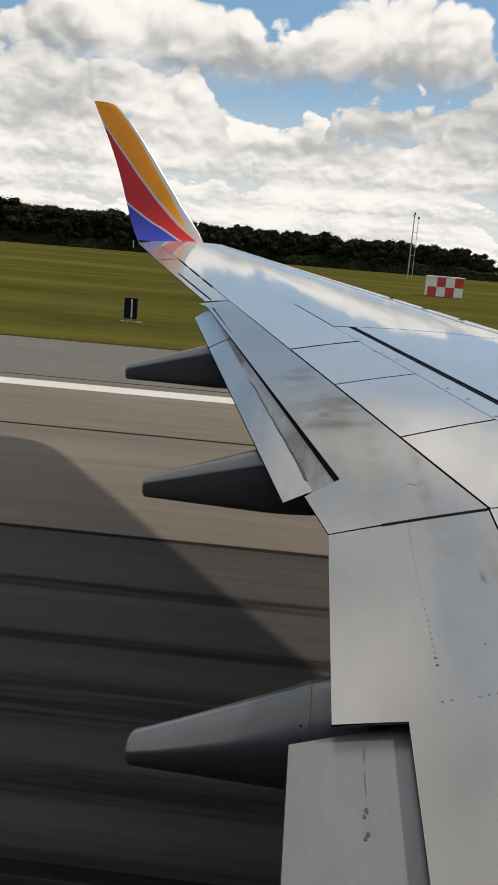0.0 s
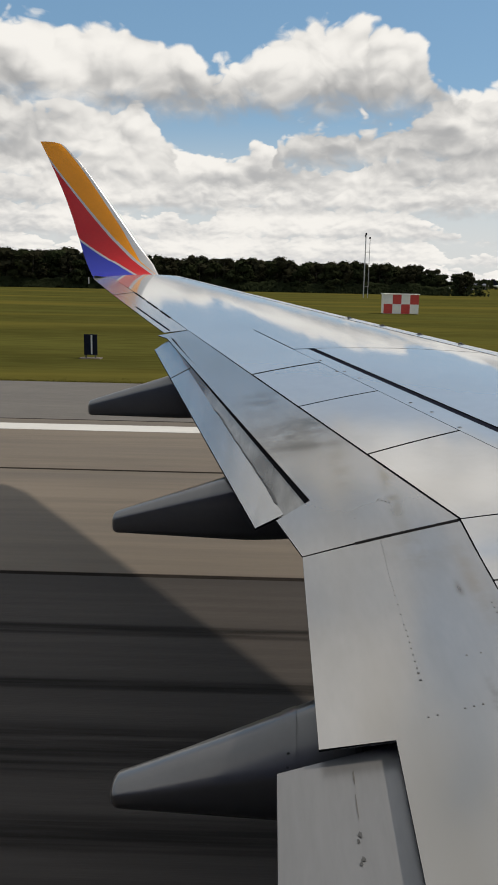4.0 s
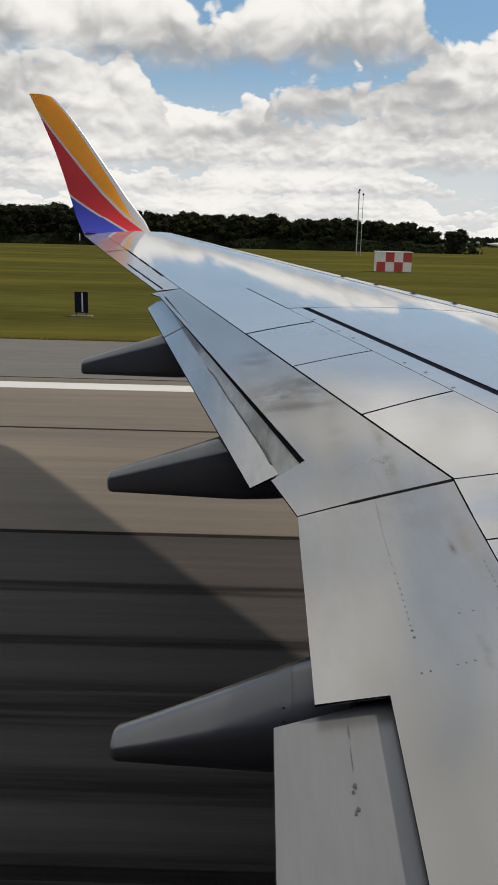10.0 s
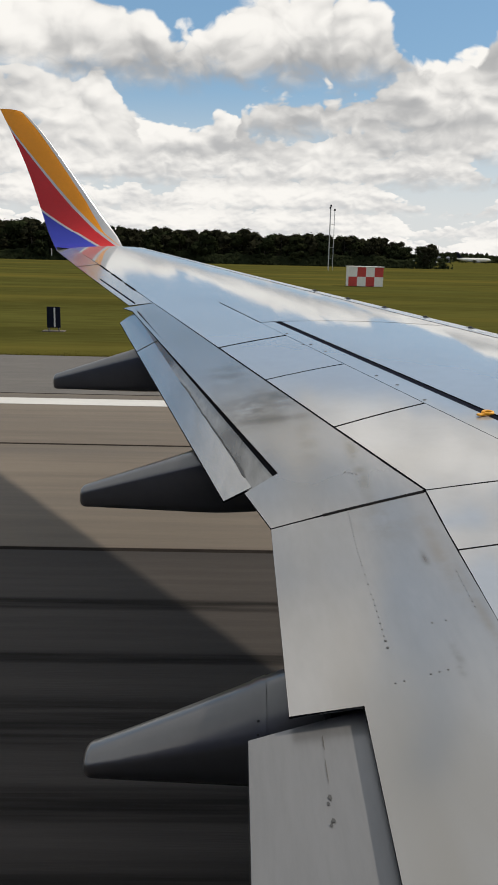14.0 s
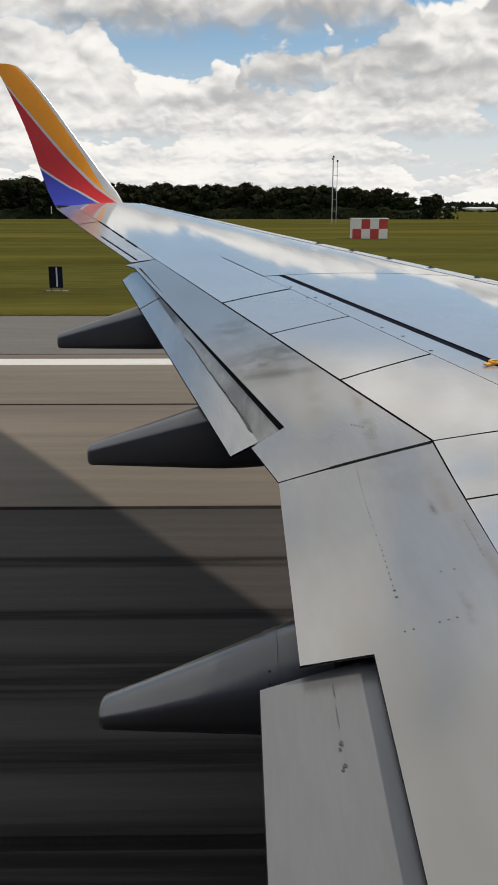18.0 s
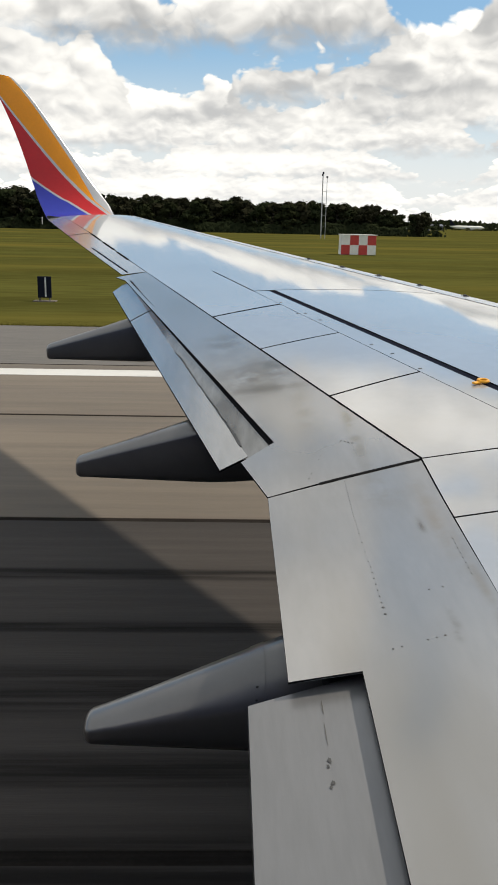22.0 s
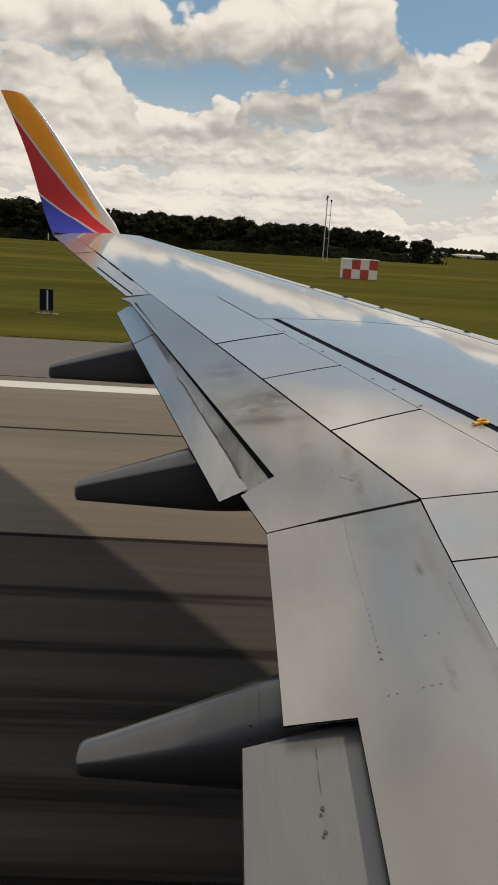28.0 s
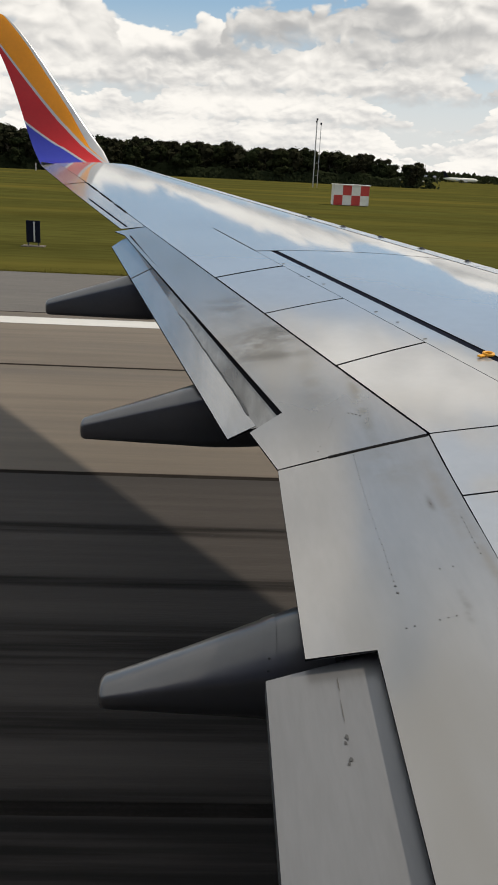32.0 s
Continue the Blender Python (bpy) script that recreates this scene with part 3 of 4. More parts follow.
tip_cap = [winglet_at(7.0, j / 12, 1) for j in range(13)] + [winglet_at(7.0, j / 12, -1) for j in range(12, -1, -1)]
part("top_cap", mesh_of("top_cap", tip_cap, [tuple(range(26))], M_ORANGE), winglet)


# ---- fuselage, closing the place behind the camera ----
def hull():
    xs = [-17, -14, -10, -6, -3, -1.5, -0.75, -0.42, -0.30, -0.12, 0.06, 0.18, 0.30, 0.8, 2, 5, 9, 12, 14, 15.5, 16.3]
    angs = [i * 10 for i in range(36)]
    verts, faces = [], []
    for shell in (1.0, 0.965):
        for x in xs:
            k = 1.0
            if x > 9:
                k = math.sqrt(max(0.02, 1 - ((x - 9) / 7.4) ** 2))
            if x < -6:
                k = 1 - 0.75 * ((-6 - x) / 11) ** 1.4
            for a in angs:
                r = radians(a)
                verts.append((x, 1.90 * math.cos(r) * k * shell, 3.45 + (0.35 * (1 - k)) + 2.0 * math.sin(r) * k * shell))
    n, m = len(xs), len(angs)
    for shell in (0, 1):
        for i in range(n - 1):
            for j in range(m):
                k = (j + 1) % m
                if xs[i] >= -0.43 and xs[i + 1] <= 0.31 and (angs[j] in (350, 0, 10)):
                    continue
                f = tuple(shell * n * m + q for q in (i * m + j, i * m + k, (i + 1) * m + k, (i + 1) * m + j))
                faces.append(f if shell else f[::-1])
    for i in (0, n - 1):
        faces.append(tuple(i * m + j for j in range(m)))
    # the rim of the window opening
    i0, i1 = xs.index(-0.42), xs.index(0.30)
    loop = [(i0, 35), (i0, 0), (i0, 1), (i0, 2)] + [(i, 2) for i in range(i0 + 1, i1 + 1)] + [(i1, 1), (i1, 0), (i1, 35)] + [(i, 35) for i in range(i1 - 1, i0, -1)]
    for a, b in zip(loop, loop[1:] + loop[:1]):
        p, q = a[0] * m + a[1], b[0] * m + b[1]
        faces.append((p, q, q + n * m, p + n * m))
    return mesh_of("fuselage", verts, faces, M_HULL, True)


part("fuselage", hull(), plane, "plain painted fuselage with a cabin window opening")

# ---- ground ----
RUN_Z = 0.0
EDGE, LINE_Y = 31.0, 21.9


def ground_sheet():
    xs = sorted({-4800, -2500, -1200, -600, 600, 1200, 2500, 4800, *range(-300, 301, 30)})
    ys = sorted({-4800, -1200, -300, -100, -31.2, 31.0, 31.6, 33, 36, 40, 46, 54, 64, 80, 100, 130, 170, 220, 280, 340, 420, 600, 1000, 1800, 3000, 4800})
    verts = []
    for y in ys:
        for x in xs:
            far = min(1.0, max(0.0, (abs(y) - 31.5) / 30))
            z = -0.10 if abs(y) <= 31.3 else -0.02 + far * 0.35 * (noise.noise((x * 0.012, y * 0.02, 0.3)) - 0.15)
            if abs(y) > 700 or abs(x) > 700:
                z = -0.3
            verts.append((x, y, z))
    return mesh_of("ground", verts, [f[::-1] for f in grid_faces(len(ys), len(xs))], M_GRASS, True)


tagged(new("ground", ground_sheet()), "flat green-brown mown grass field reaching the horizon", "ground", kind="structure")

runway = thing("runway", "grey concrete runway with dark longitudinal joints and a white edge line", "runway", kind="structure")
JOINTS = [5.80, 11.55, 17.30, 23.05]
JW = 0.06
strips = [0.0] + JOINTS
slab_meshes = {}


def slab(x0, x1, y0, y1, mat, name, lift=0.0):
    key = (x1 - x0, round(y1 - y0, 3), mat.name)
    if key not in slab_meshes:
        slab_meshes[key] = box_mesh(name, 0, x1 - x0, 0, y1 - y0, -0.25, 0, mat, 0.008)
    ob = part(name, slab_meshes[key], runway)
    ob.location = (x0, y0, RUN_Z + lift)


for k in range(-9, 9):
    x0, x1 = k * 30.0 - 14.0 + 0.03, k * 30.0 + 16.0 - 0.03
    for y0, y1 in zip(strips, strips[1:]):
        mat = M_WORN_SHADED if y1 < 12 else M_SLAB
        slab(x0, x1, y0 + JW, y1 - JW, mat, "concrete_slab")
        slab(x0, x1, -y1 + JW, -y0 - JW, mat, "concrete_slab")
    slab(x0, x1, 23.05 + JW, EDGE, M_SHOULDER, "shoulder_slab", -0.004)
    slab(x0, x1, -EDGE, -23.05 - JW, M_SHOULDER, "shoulder_slab", -0.004)
part("joint_filler", box_mesh("joint_filler", -285, 285, -EDGE + 0.1, EDGE - 0.1, -0.30, -0.006, M_JOINT), runway, "dark joint sealant")
part("edge_line", box_mesh("edge_line", -285, 285, LINE_Y - 0.42, LINE_Y + 0.42, -0.02, 0.004, M_LINE), runway, "white painted edge line")


def streak_material():
    """Rubber smeared on concrete: dense in the middle of its band, torn along its length, fading to nothing at the rim."""
    m = bpy.data.materials.new("smeared_rubber")
    m.use_nodes = True
    tr = m.node_tree
    b = tr.nodes["Principled BSDF"]
    co = tr.nodes.new("ShaderNodeTexCoord")
    sp = tr.nodes.new("ShaderNodeSeparateXYZ")
    tr.links.new(co.outputs["Generated"], sp.inputs[0])
    gx, gy = Nd(tr, sp.outputs[0]), Nd(tr, sp.outputs[1])
    mp = tr.nodes.new("ShaderNodeMapping")
    mp.inputs["Scale"].default_value = (0.12, 4.0, 1.0)
    geo = tr.nodes.new("ShaderNodeNewGeometry")
    tr.links.new(geo.outputs["Position"], mp.inputs["Vector"])
    tear = noise_of(tr, mp.outputs[0], 2.2, 5.0, 0.6).step(0.30, 0.62)
    across = (gy * (gy * -1.0 + 1.0) * 4.0).step(0.0, 0.95)
    along = (gx * (gx * -1.0 + 1.0) * 4.0).step(0.0, 0.5)
    tr.links.new((across * along * (tear * 0.50 + 0.06)).sock, b.inputs["Alpha"])
    tr.links.new(mix_of(tr, tear, (0.020, 0.017, 0.016), (0.010, 0.0095, 0.009)), b.inputs["Base Color"])
    b.inputs["Roughness"].default_value, b.inputs["Specular IOR Level"].default_value = 0.9, 0.1
    return m


M_STREAK = streak_material()
rng = random.Random(5)
for i, (y, w) in enumerate(((4.9, 1.3), (6.35, 0.5), (7.15, 0.9), (8.55, 0.3), (9.7, 0.35), (3.1, 1.2))):
    x = rng.uniform(-26, -14)
    long = rng.uniform(26, 44)
    z = 0.003 + 0.0006 * i
    me = mesh_of("tyre_mark", [(x + long * k / 12, y + w * j, z) for k in range(13) for j in (0, 1)], [(2 * k, 2 * k + 2, 2 * k + 3, 2 * k + 1) for k in range(12)], M_STREAK)
    part("tyre_mark", me, runway, "black smeared tyre rubber streak")


def edge_tufts():
    r = random.Random(3)
    verts, faces = [], []
    for _ in range(9000):
        x, y = r.uniform(-17, 15), EDGE + r.uniform(-0.12, 1.0) ** 1.0 * (1.6 if r.random() < 0.4 else 0.5)
        a, h, w = r.uniform(0, 3.14), r.uniform(0.008, 0.032), r.uniform(0.006, 0.016)
        lx, ly = r.gauss(0, 0.03), r.gauss(0, 0.03)
        k = len(verts)
        verts += [(x - w * math.cos(a), y - w * math.sin(a), -0.05), (x + w * math.cos(a), y + w * math.sin(a), -0.05), (x + lx, y + ly, h)]
        faces.append((k, k + 1, k + 2))
    return mesh_of("grass_tufts", verts, faces, M_GRASS)


tagged(new("grass_tufts", edge_tufts()), "short grass tufts along the pavement edge", "grass", kind="stuff")


# ---- trees ----
def crown_mesh(seed, height, width):
    r = random.Random(seed)
    verts, faces = [], []

    def quad(c, s, out):
        n = (out.normalized() * 1.3 + Vector((r.uniform(-1, 1), r.uniform(-1, 1), r.uniform(-0.4, 1))) * 0.7).normalized()
        a = n.orthogonal().normalized()
        b = n.cross(a)
        k = len(verts)
        for da, db in ((-1, -0.6), (0.9, -0.7), (1, 0.5), (-0.2, 1)):
            verts.append(c + a * s * da * r.uniform(0.7, 1.2) + b * s * db * r.uniform(0.7, 1.2))
        faces.append((k, k + 1, k + 2, k + 3))

    for _ in range(26):
        t = r.uniform(0.03, 0.97)
        spread = width * 0.5 * math.sin(math.pi * min(0.97, 0.12 + t * 0.82)) ** 0.7
        a = r.uniform(0, 2 * math.pi)
        d = spread * math.sqrt(r.uniform(0.05, 0.8))
        c = Vector((math.cos(a) * d, math.sin(a) * d, height * t))
        rad = r.uniform(0.09, 0.17) * height
        for _ in range(42):
            v = Vector((r.gauss(0, 1), r.gauss(0, 1), r.gauss(0, 0.8)))
            v = v.normalized() * rad * r.uniform(0.55, 1.05)
            quad(c + v, r.uniform(0.18, 0.42), v)
        # a denser heart of larger leaves
        for _ in range(10):
            v = Vector((r.uniform(-1, 1), r.uniform(-1, 1), r.uniform(-1, 1)))
            quad(c + v * rad * 0.5, rad * 0.55, v)
    return mesh_of("crown", verts, faces, M_LEAF[seed % 3])


def trunk_mesh(seed, height):
    r = random.Random(seed + 50)
    bm = bmesh.new()

    def limb(a, b, ra, rb):
        d = (b - a)
        geom = bmesh.ops.create_cone(bm, cap_ends=True, segments=6, radius1=ra, radius2=rb, depth=d.length)
        m = Matrix.Translation((a + b) / 2) @ d.to_track_quat("Z", "Y").to_matrix().to_4x4()
        bmesh.ops.transform(bm, matrix=m, verts=geom["verts"])

    top = Vector((r.uniform(-0.4, 0.4), r.uniform(-0.4, 0.4), height * 0.85))
    limb(Vector((0, 0, -0.6)), top, 0.24, 0.06)
    for _ in range(6):
        t = r.uniform(0.25, 0.75)
        a = r.uniform(0, 6.28)
        limb(top * t, top * t + Vector((math.cos(a) * 1.9, math.sin(a) * 1.9, height * 0.14)), 0.09, 0.03)
    me = bpy.data.meshes.new("trunk")
    bm.to_mesh(me)
    bm.free()
    me.materials.append(M_BARK)
    return me


TREES = []
for seed in range(7):
    hgt = (13.5, 12.0, 14.5, 11.0, 13.0, 15.0, 12.5)[seed]
    tr0 = thing("tree", "dark leafy tree in the wood beyond the field", "tree", group="wood beyond the field")
    part("trunk", trunk_mesh(seed, hgt), tr0)
    part("crown", crown_mesh(seed, hgt, hgt * 0.62), tr0)
    TREES.append(tr0)
rng = random.Random(21)
spots = []
for row_y, step in ((316, 3.4), (325, 3.8), (336, 4.0), (350, 4.6)):
    x = -150.0
    while x < 82:
        x += step * rng.uniform(0.6, 1.4)
        fade = max(0.0, (x - 40) / 40)
        if rng.random() < fade * 0.75:
            continue
        spots.append((x, row_y + rng.uniform(-4, 4), (0.86 + 0.05 * math.sin(x * 0.045) - 0.0016 * (x + 60) - 0.14 * fade + 0.004 * (row_y - 316)) * rng.uniform(0.90, 1.08)))
for i, (x, y, s) in enumerate(spots):
    m = pose(x, y, -0.2, 0, 0, rng.uniform(0, 360))
    src = TREES[i % 7]
    if i < 7:
        src.matrix_basis = m
        src.scale = (s, s, s)
    else:
        ob = copy_thing(src, m)
        ob.scale = (s * rng.uniform(1.05, 1.45), s * rng.uniform(1.05, 1.45), s)


def undergrowth():
    """Shrubs and low boughs that close the wood's edge down to the grass."""
    r = random.Random(17)
    verts, faces = [], []
    for _ in range(15000):
        x = r.uniform(-152, 80)
        if x > 45 and r.random() < (x - 45) / 40:
            continue
        high = 3.6 + 1.6 * noise.noise((x * 0.09, 3.0, 0)) + 0.9 * noise.noise((x * 0.4, 1.0, 0))
        t = r.random() ** 0.8
        c = Vector((x, 310.5 + 2.0 * noise.noise((x * 0.15, 7.0, 0)) + t * 2.5 + r.uniform(-1, 1), high * t))
        n = Vector((r.uniform(-0.7, 0.7), -0.8, 0.3 + t + r.uniform(-0.3, 0.3))).normalized()
        a = n.orthogonal().normalized()
        b = n.cross(a)
        w = r.uniform(0.2, 0.5)
        k = len(verts)
        for da, db in ((-1, -0.7), (0.9, -0.6), (0.8, 0.8), (-0.5, 1)):
            verts.append(c + a * w * da + b * w * db)
        faces.append((k, k + 1, k + 2, k + 3))
    return mesh_of("undergrowth", verts, faces, M_LEAF[0])


tagged(new("undergrowth", undergrowth()), "dark shrubs along the wood's edge", "shrubs", kind="stuff")


def far_woods():
    r = random.Random(8)
    verts, faces = [], []
    for _ in range(9000):
        x = r.uniform(-700, 900)
        y = 1050 + r.uniform(-30, 60) + 0.1 * abs(x)
        top = 9.0 + 3.5 * noise.noise((x * 0.012, 0.2, 0)) + 2.5 * noise.noise((x * 0.06, 1.2, 0))
        z = top * r.uniform(0.0, 1.0) ** 0.7
        s = r.uniform(1.0, 2.4)
        n = Vector((r.uniform(-1, 1), -1.2, r.uniform(-0.3, 1))).normalized()
        a = n.orthogonal().normalized()
        b = n.cross(a)
        c = Vector((x, y, z))
        k = len(verts)
        for da, db in ((-1, -0.8), (1, -0.6), (0.8, 0.9), (-0.6, 1)):
            verts.append(c + a * s * da + b * s * db)
        faces.append((k, k + 1, k + 2, k + 3))
    return mesh_of("far_woods", verts, faces, M_LEAF[1])


tagged(new("far_woods", far_woods()), "low dark band of woods on the horizon", "woods", kind="stuff")


# ---- small fittings on the wing ----
def on_skin(x, y, lift=0.0):
    return Vector((x, y, z_top(x, y) + lift))


def vane_mesh():
    bm = bmesh.new()
    bmesh.ops.create_cube(bm, size=1)
    for v in bm.verts:
        top = v.co.z > 0
        v.co = Vector((v.co.x * (0.025 if top else 0.05), v.co.y * 0.010, (v.co.z + 0.5) * 0.016))
    base = bmesh.ops.create_cube(bm, size=1)
    for v in base["verts"]:
        v.co = Vector((v.co.x * 0.07, v.co.y * 0.03, v.co.z * 0.008))
    me = bpy.data.meshes.new("vortex_generator")
    bm.to_mesh(me)
    bm.free()
    me.materials.append(M_HOLE)
    return me


VG = vane_mesh()
for k in range(6):
    y = 11.5 - 0.565 * k + 0.004 * k * k
    ob = part("vortex_generator", VG, wing, "small dark vortex generator fin")
    ob.location = on_skin(x_lead(y) - 0.20, y, 0.002)
    ob.rotation_euler = (0.1, 0, 0.3)


def disc_mesh(name, r, h, mat, n=8):
    verts = [(math.cos(2 * math.pi * i / n) * r * (1 if k == 0 else 0.75), math.sin(2 * math.pi * i / n) * r * (1 if k == 0 else 0.75), h * k) for k in (0, 1) for i in range(n)]
    faces = [(i, (i + 1) % n, n + (i + 1) % n, n + i) for i in range(n)] + [tuple(range(n, 2 * n))]
    return mesh_of(name, verts, faces, mat)


RIVET = disc_mesh("rivet", 0.0038, 0.0008, M_HOLE)
BOLT = disc_mesh("rivet", 0.0055, 0.0015, M_HOLE)


def rivets(x0, y0, x1, y1, n, me=RIVET, skip=0.0):
    r = random.Random(int(x0 * 1000 + y0 * 77))
    for i in range(n):
        if r.random() < skip:
            continue
        x, y = x0 + (x1 - x0) * i / max(1, n - 1), y0 + (y1 - y0) * i / max(1, n - 1)
        ob = part("rivet", me, wing)
        ob.location = on_skin(x, y, 0.0003)
        ob.rotation_euler = (0.1, 0.06, 0)


rivets(0.51, 5.17, 0.502, 4.80, 11)
rivets(0.502, 4.76, 0.501, 4.46, 9, RIVET, 0.1)
rivets(0.503, 4.42, 0.50, 4.18, 7, RIVET, 0.2)
rivets(0.62, 4.22, 0.76, 4.24, 4, RIVET, 0.2)
rivets(0.50, 4.15, 0.50, 4.11, 2, BOLT)
rivets(0.83, 4.56, 0.828, 4.30, 8)
rivets(0.49, 3.92, 0.71, 3.97, 9, RIVET, 0.3)
rivets(0.36, 5.24, 0.56, 5.86, 14, RIVET, 0.25)
rivets(0.80, 3.6, 0.80, 2.9, 9, RIVET, 0.3)
rivets(0.55, 5.62, 0.60, 5.58, 4, BOLT)


def smear(name, x, y, lx, ly, turn, mat, parent, dz, label):
    """A thin worn stain with an uneven rim, lying on the skin."""
    r = random.Random(int(x * 997 + y * 131))
    verts = [(0, 0, 0)]
    for i in range(14):
        a = 2 * math.pi * i / 14
        k = r.uniform(0.6, 1.15)
        px, py = math.cos(a) * lx * k, math.sin(a) * ly * k
        verts.append((px * math.cos(turn) - py * math.sin(turn), px * math.sin(turn) + py * math.cos(turn), 0))
    verts = [(x + a, y + b, z_top(x + a, y + b) + dz) for a, b, _ in verts]
    return part(name, mesh_of(name, verts, [(0, 1 + i, 1 + (i + 1) % 14) for i in range(14)], mat), parent, label)


INFLAP = [o for o in wing.children if o.name.startswith("flap") and "inboard" in o.get("label", "")][0]
for x, y, lx, ly in ((0.258, 3.545, 0.006, 0.011), (0.252, 3.525, 0.004, 0.008), (0.258, 3.465, 0.006, 0.010), (0.252, 3.452, 0.005, 0.008), (0.262, 3.76, 0.0025, 0.03), (0.26, 3.65, 0.0015, 0.06)):
    smear("worn_mark", x, y, lx, ly, 0.0, M_HOLE if ly < 0.02 else M_GRIME, INFLAP, -0.046, "dark worn mark on the flap")
# the sooty seam between the flap and its vane, and a joint across the flap
def jag(y):
    return x_flap_end(y) + 0.151 + 0.007 * noise.noise((y * 4.0, 0.3, 0)) + 0.006 * noise.noise((y * 11.0, 2.3, 0))


part("sooty_seam", patches("sooty_seam", [((jag(y) - 0.001 - 0.016 * max(0.0, noise.noise((y * 3.1, 5.0, 0))), y), (jag(y) + 0.003, y)) for y in [7.7 - 0.05 * i for i in range(38)]], M_HOLE, dz=0.004, thick=0.004, m=3, tilt=flap_drop), flap, "dark sooty seam")
part("joint", patches("joint", [((x_flap_end(9.05), 9.05), (x_cove(8.98), 8.98)), ((x_flap_end(9.04), 9.035), (x_cove(8.97), 8.965))], M_HOLE, dz=0.003, thick=0.003, m=3, tilt=flap_drop), flap, "dark joint")

# fittings along the spoilers' front line
TICK = box_mesh("bracket", -0.012, 0.012, -0.003, 0.003, 0, 0.003, M_HOLE, 0.001)
for x, y in ((0.55, 8.31), (0.61, 8.30), (0.70, 8.05), (0.965, 7.27), (1.06, 7.02), (0.445, 8.755), (1.16, 6.66)):
    ob = part("bracket", TICK, wing, "small dark hinge bracket")
    ob.location = on_skin(x, y, 0.001)
    ob.rotation_euler = (0.1, 0, 0.25)


def hook():
    """A yellow rope fitting: a ring on a small plate."""
    n, m, verts = 18, 8, []
    for i in range(n):
        a = 2 * math.pi * i / n
        for j in range(m):
            b = 2 * math.pi * j / m
            d = 0.028 + 0.009 * math.cos(b)
            verts.append((math.cos(a) * d, math.sin(a) * d, 0.012 + 0.009 * math.sin(b)))
    faces = []
    for i in range(n):
        for j in range(m):
            faces.append((i * m + j, ((i + 1) % n) * m + j, ((i + 1) % n) * m + (j + 1) % m, i * m + (j + 1) % m))
    ring = part("rope_fitting", mesh_of("rope_fitting", verts, faces, M_YELLOW, True), wing, "yellow ring fitting for an escape rope")
    ring.location = on_skin(1.445, 6.32, 0.002)
    ring.rotation_euler = (0.1, 0, 0)
    arm = part("tongue", box_mesh("tongue", -0.075, -0.02, -0.014, 0.014, 0, 0.012, M_YELLOW, 0.004), ring)
    arm.rotation_euler = (0, 0, 0.5)


hook()
# trailing static wick under the winglet and riveted collars on the fairings
part("static_wick", box_mesh("static_wick", -3.16, -3.145, 16.58, 16.6, 3.50, 3.62, M_LINE, 0.004), winglet, "white static wick")


def collar(y, x, zt, zs, zb, w, parent):
    verts = [(xx, *p) for xx in (x, x - 0.05) for p in section(y, zt + 0.003 - 0.4275 * (x - xx), zs + 0.002 - 0.236 * (x - xx), zb - 0.003, (w + 0.006) * (1 - 0.72 * (0.20 - xx)))]
    c = part("collar", mesh_of("collar", verts, grid_faces(2, 2 * len(SECTION), True), M_FAIR, True), parent, "riveted seam collar")
    for j in range(5):
        ob = part("rivet", BOLT, c)
        ob.location = (x - 0.03, y - w / 2 - 0.003, zb + (zt - zb) * (0.25 + 0.15 * j))
        ob.rotation_euler = (radians(90), 0, 0)


collar(4.40, 0.13, 2.110, 1.968, 1.765, 0.34, F_IN)


# ---- landing gear under the hull ----
def wheel_mesh(r, w):
    n, verts = 28, []
    prof = [(-0.5, 0.55), (-0.5, 0.86), (-0.38, 0.97), (0, 1.0), (0.38, 0.97), (0.5, 0.86), (0.5, 0.55)]
    for i in range(n):
        a = 2 * math.pi * i / n
        for q, k in prof:
            verts.append((math.cos(a) * r * k, q * w, math.sin(a) * r * k))
    m = len(prof)
    faces = [(i * m + j, i * m + j + 1, ((i + 1) % n) * m + j + 1, ((i + 1) % n) * m + j) for i in range(n) for j in range(m - 1)]
    faces += [tuple(i * m for i in range(n)), tuple(i * m + m - 1 for i in range(n))[::-1]]
    return mesh_of("wheel", verts, faces, M_RUBBER, False)


WHEEL, NOSE = wheel_mesh(0.56, 0.38), wheel_mesh(0.34, 0.2)
for gx, gys, me, r, top in ((1.1, (2.86, -2.86), WHEEL, 0.56, 2.2), (12.5, (0.0,), NOSE, 0.34, 2.3)):
    for gy in gys:
        leg = part("landing_gear", box_mesh("landing_gear", gx - 0.09, gx + 0.09, gy - 0.09, gy + 0.09, r * 0.8, top, M_FAIR, 0.04), plane, "landing gear leg")
        for d in (-0.34, 0.34):
            w = part("wheel", me, leg)
            w.location = (gx, gy + d * r / 0.56, r)


# ---- things beyond the runway ----
def sign_board(x, y):
    t = thing("runway_sign", "black upright runway sign on the grass beside the runway", "sign", (x, y, -0.02))
    part("panel", box_mesh("panel", -0.30, 0.30, -0.06, 0.06, 0.16, 1.10, M_SEAL, 0.015), t, "black panel")
    part("stripe", box_mesh("stripe", 0.02, 0.09, -0.066, -0.061, 0.2, 1.06, M_LINE), t, "white stripe")
    for d in (-0.22, 0.22):
        part("leg", box_mesh("leg", d - 0.03, d + 0.03, -0.03, 0.03, 0, 0.16, M_FAIR, 0.005), t)
    part("footing", box_mesh("footing", -0.5, 0.5, -0.3, 0.3, -0.1, 0.03, M_SLAB, 0.01), t, "concrete footing")


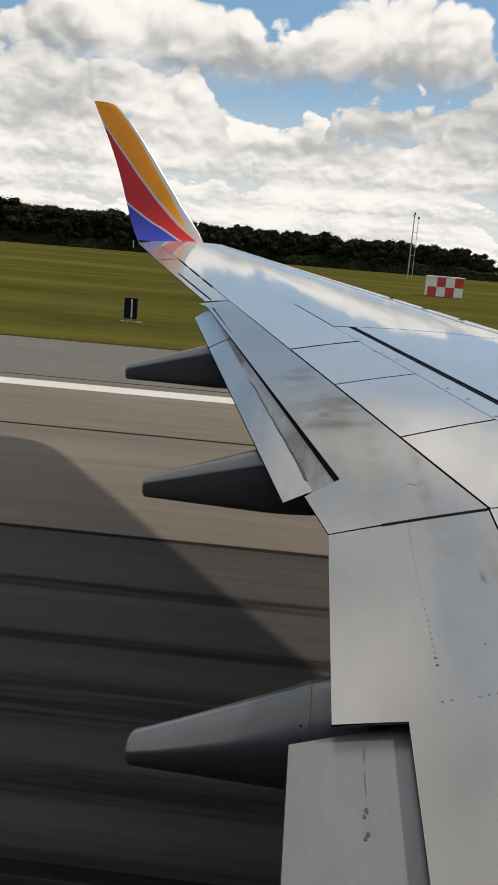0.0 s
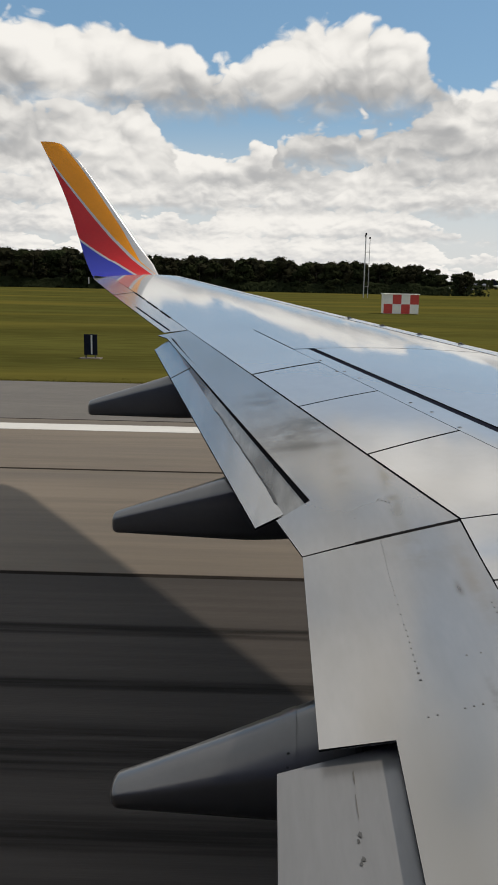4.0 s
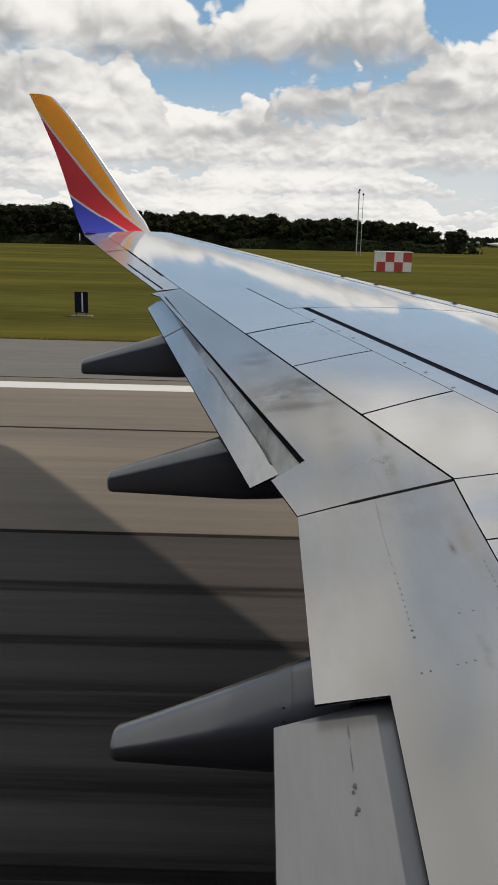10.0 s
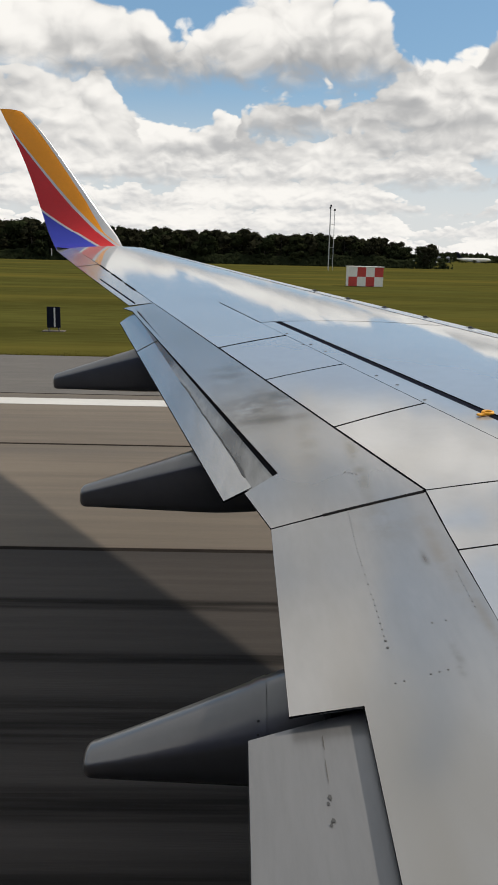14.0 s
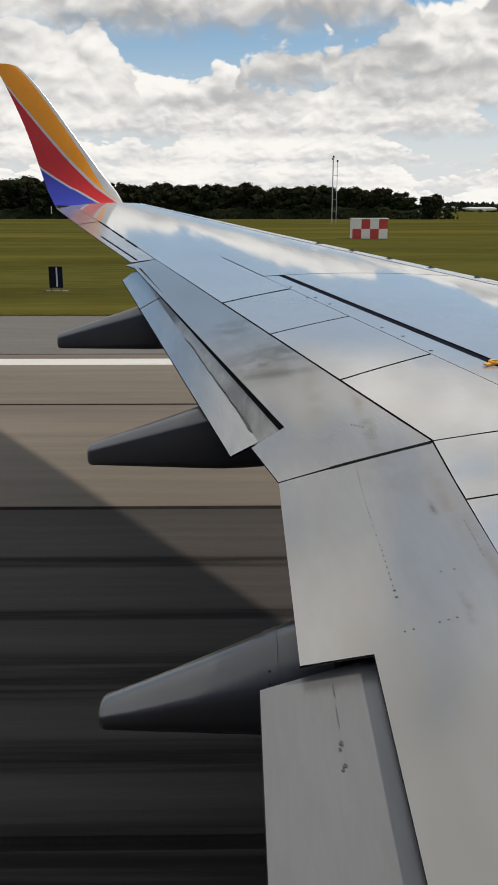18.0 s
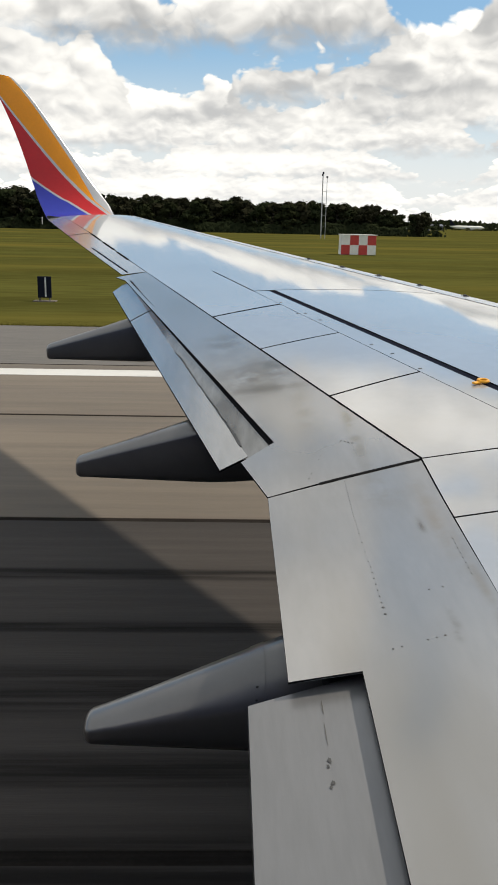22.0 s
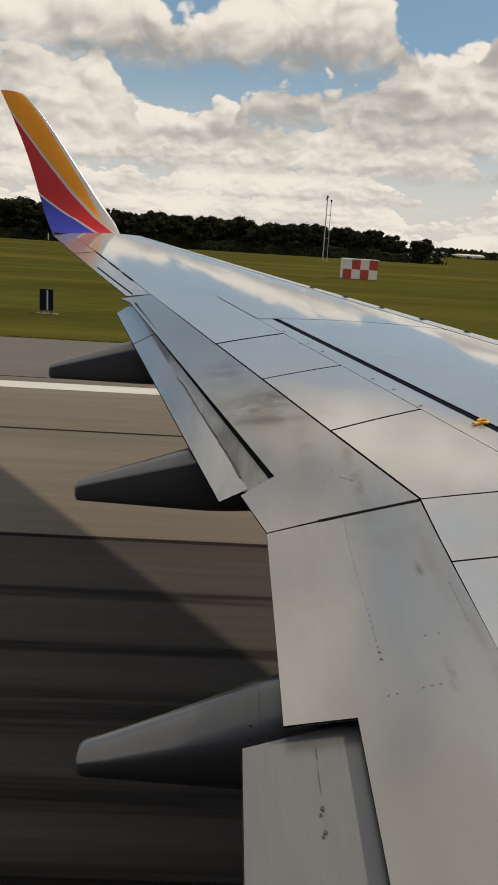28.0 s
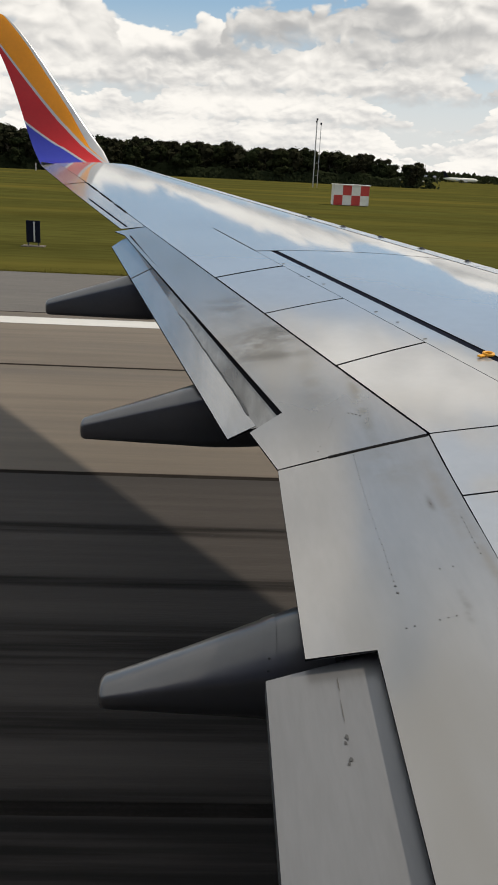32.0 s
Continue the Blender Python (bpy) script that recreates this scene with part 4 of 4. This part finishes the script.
sign_board(-8.1, 40.2)
M_CHECK_R = material("hut_red", (0.46, 0.04, 0.03), 0.6, 0.0, 0.12, 2.0)
M_CHECK_W = material("hut_white", (0.70, 0.68, 0.62), 0.6, 0.0, 0.08, 2.0)


def checker_hut(x, y):
    t = thing("equipment_hut", "small equipment hut with red and white checkered walls on grass", "hut", (x, y, -0.05))
    part("body", box_mesh("body", -2.2, 2.2, -1.2, 1.2, 0, 2.4, M_CHECK_W, 0.03), t)
    for i in range(4):
        for j in range(2):
            part("panel", box_mesh("panel", -2.2 + 1.1 * i, -1.1 + 1.1 * i, -1.225, -1.2, 0.02 + 1.18 * j, 1.2 + 1.18 * j, M_CHECK_R if (i + j) % 2 == 0 else M_CHECK_W, 0.008), t)
    part("roof", box_mesh("roof", -2.3, 2.3, -1.3, 1.3, 2.4, 2.5, M_CHECK_W, 0.02), t)


checker_hut(16.8, 111.0)


def light_mast(x, y):
    t = thing("light_mast", "slender grey approach light mast standing on the grass", "mast", (x, y, -0.1))
    for i in range(3):
        a = 2.09 * i
        part("pole", box_mesh("pole", 0.75 * math.cos(a) - 0.07, 0.75 * math.cos(a) + 0.07, 0.75 * math.sin(a) - 0.07, 0.75 * math.sin(a) + 0.07, 0, 15.6 + i * 0.5, M_SILVER, 0.01), t)
        part("lamp_head", box_mesh("lamp_head", 0.75 * math.cos(a) - 0.22, 0.75 * math.cos(a) + 0.22, 0.75 * math.sin(a) - 0.16, 0.75 * math.sin(a) + 0.16, 15.5 + i * 0.5, 16.0 + i * 0.5, M_SEAL, 0.03), t)
    for z in (3.0, 6.0, 9.0, 12.0):
        part("brace", box_mesh("brace", -0.42, 0.80, -0.68, 0.68, z, z + 0.08, M_SILVER), t)


light_mast(26.0, 233.0)


def parked_airliner(x, y):
    t = thing("parked_airliner", "distant white airliner with a dark tail parked on the apron", "airplane", (x, y, -0.3))
    verts, n, m = [], 14, 12
    for i in range(n):
        q = i / (n - 1)
        r = 2.0 * min(1.0, (q / 0.12) ** 0.5 if q < 0.12 else 1.0) * (1 - max(0.0, (q - 0.7) / 0.3) ** 1.5 * 0.85)
        for j in range(m):
            a = 2 * math.pi * j / m
            verts.append((18 - 38 * q, math.cos(a) * r, 3.6 + math.sin(a) * r + max(0.0, q - 0.7) * 3))
    fs = [f[::-1] for f in grid_faces(n, m, True)]
    part("fuselage", mesh_of("fuselage", verts, fs + [tuple(range((n - 1) * m, n * m))], M_CHECK_W, True), t)
    part("tail_fin", mesh_of("tail_fin", [(-14, -0.2, 5), (-19, -0.2, 5), (-21, -0.15, 11.5), (-18.5, -0.15, 11.5), (-14, 0.2, 5), (-19, 0.2, 5), (-21, 0.15, 11.5), (-18.5, 0.15, 11.5)],
         [(0, 1, 2, 3), (7, 6, 5, 4), (0, 3, 7, 4), (1, 5, 6, 2), (3, 2, 6, 7)], M_SEAL), t, "dark tail fin")
    for d in (-1, 1):
        part("wing", mesh_of("wing", [(4, d * 1.5, 2.6), (-3, d * 1.5, 2.6), (-7, d * 16, 3.8), (-5.5, d * 16, 3.8), (4, d * 1.5, 2.2), (-3, d * 1.5, 2.3), (-7, d * 16, 3.7), (-5.5, d * 16, 3.7)],
             [(0, 1, 2, 3), (7, 6, 5, 4), (0, 3, 7, 4), (1, 5, 6, 2), (3, 2, 6, 7)], M_SILVER), t)
        part("engine", box_mesh("engine", 0.5, 4.5, d * 5 - 1, d * 5 + 1, 0.9, 2.7, M_SILVER, 0.6), t)
    for gx, gy in ((12, 0), (-1, 3), (-1, -3)):
        part("landing_gear", box_mesh("landing_gear", gx - 0.4, gx + 0.4, gy - 0.3, gy + 0.3, 0, 2.4, M_SEAL, 0.1), t)


parked_airliner(262.0, 930.0)


def tent(x, y):
    t = thing("tent", "distant white tent on the far side of the airfield", "tent", (x, y, -0.3))
    n, verts = 24, []
    for k, (r, z) in enumerate(((9, 0), (9, 1.6), (6.5, 3.0), (3.4, 4.2), (0.2, 5.2))):
        verts += [(math.cos(2 * math.pi * i / n) * r, math.sin(2 * math.pi * i / n) * r * 0.7, z) for i in range(n)]
    part("canopy", mesh_of("canopy", verts, grid_faces(5, n, True) + [tuple(range(4 * n, 5 * n))], M_CHECK_W, True), t)


tent(196.0, 940.0)


def shed(x, y, w, h, mat, label):
    t = thing("shed", label, "building", (x, y, -0.3))
    part("wall", box_mesh("wall", -w / 2, w / 2, -5, 5, 0, h, mat, 0.05), t)
    part("roof", mesh_of("roof", [(-w / 2 - 0.4, -5.4, h), (w / 2 + 0.4, -5.4, h), (w / 2 + 0.4, 0, h + 1.8), (-w / 2 - 0.4, 0, h + 1.8), (w / 2 + 0.4, 5.4, h), (-w / 2 - 0.4, 5.4, h)],
         [(0, 1, 2, 3), (3, 2, 4, 5), (0, 3, 5), (1, 4, 2), (0, 5, 4, 1)], M_FAIR), t)
    for k in range(int(w / 6)):
        part("door", box_mesh("door", -w / 2 + 2 + 6 * k, -w / 2 + 5 + 6 * k, -5.08, -5.0, 0, h * 0.75, M_HULL), t)


shed(222.0, 960.0, 26, 4.0, M_CHECK_W, "distant long white shed on the airfield")
shed(238.0, 985.0, 18, 5.0, M_FAIR, "distant grey shed before the far woods")
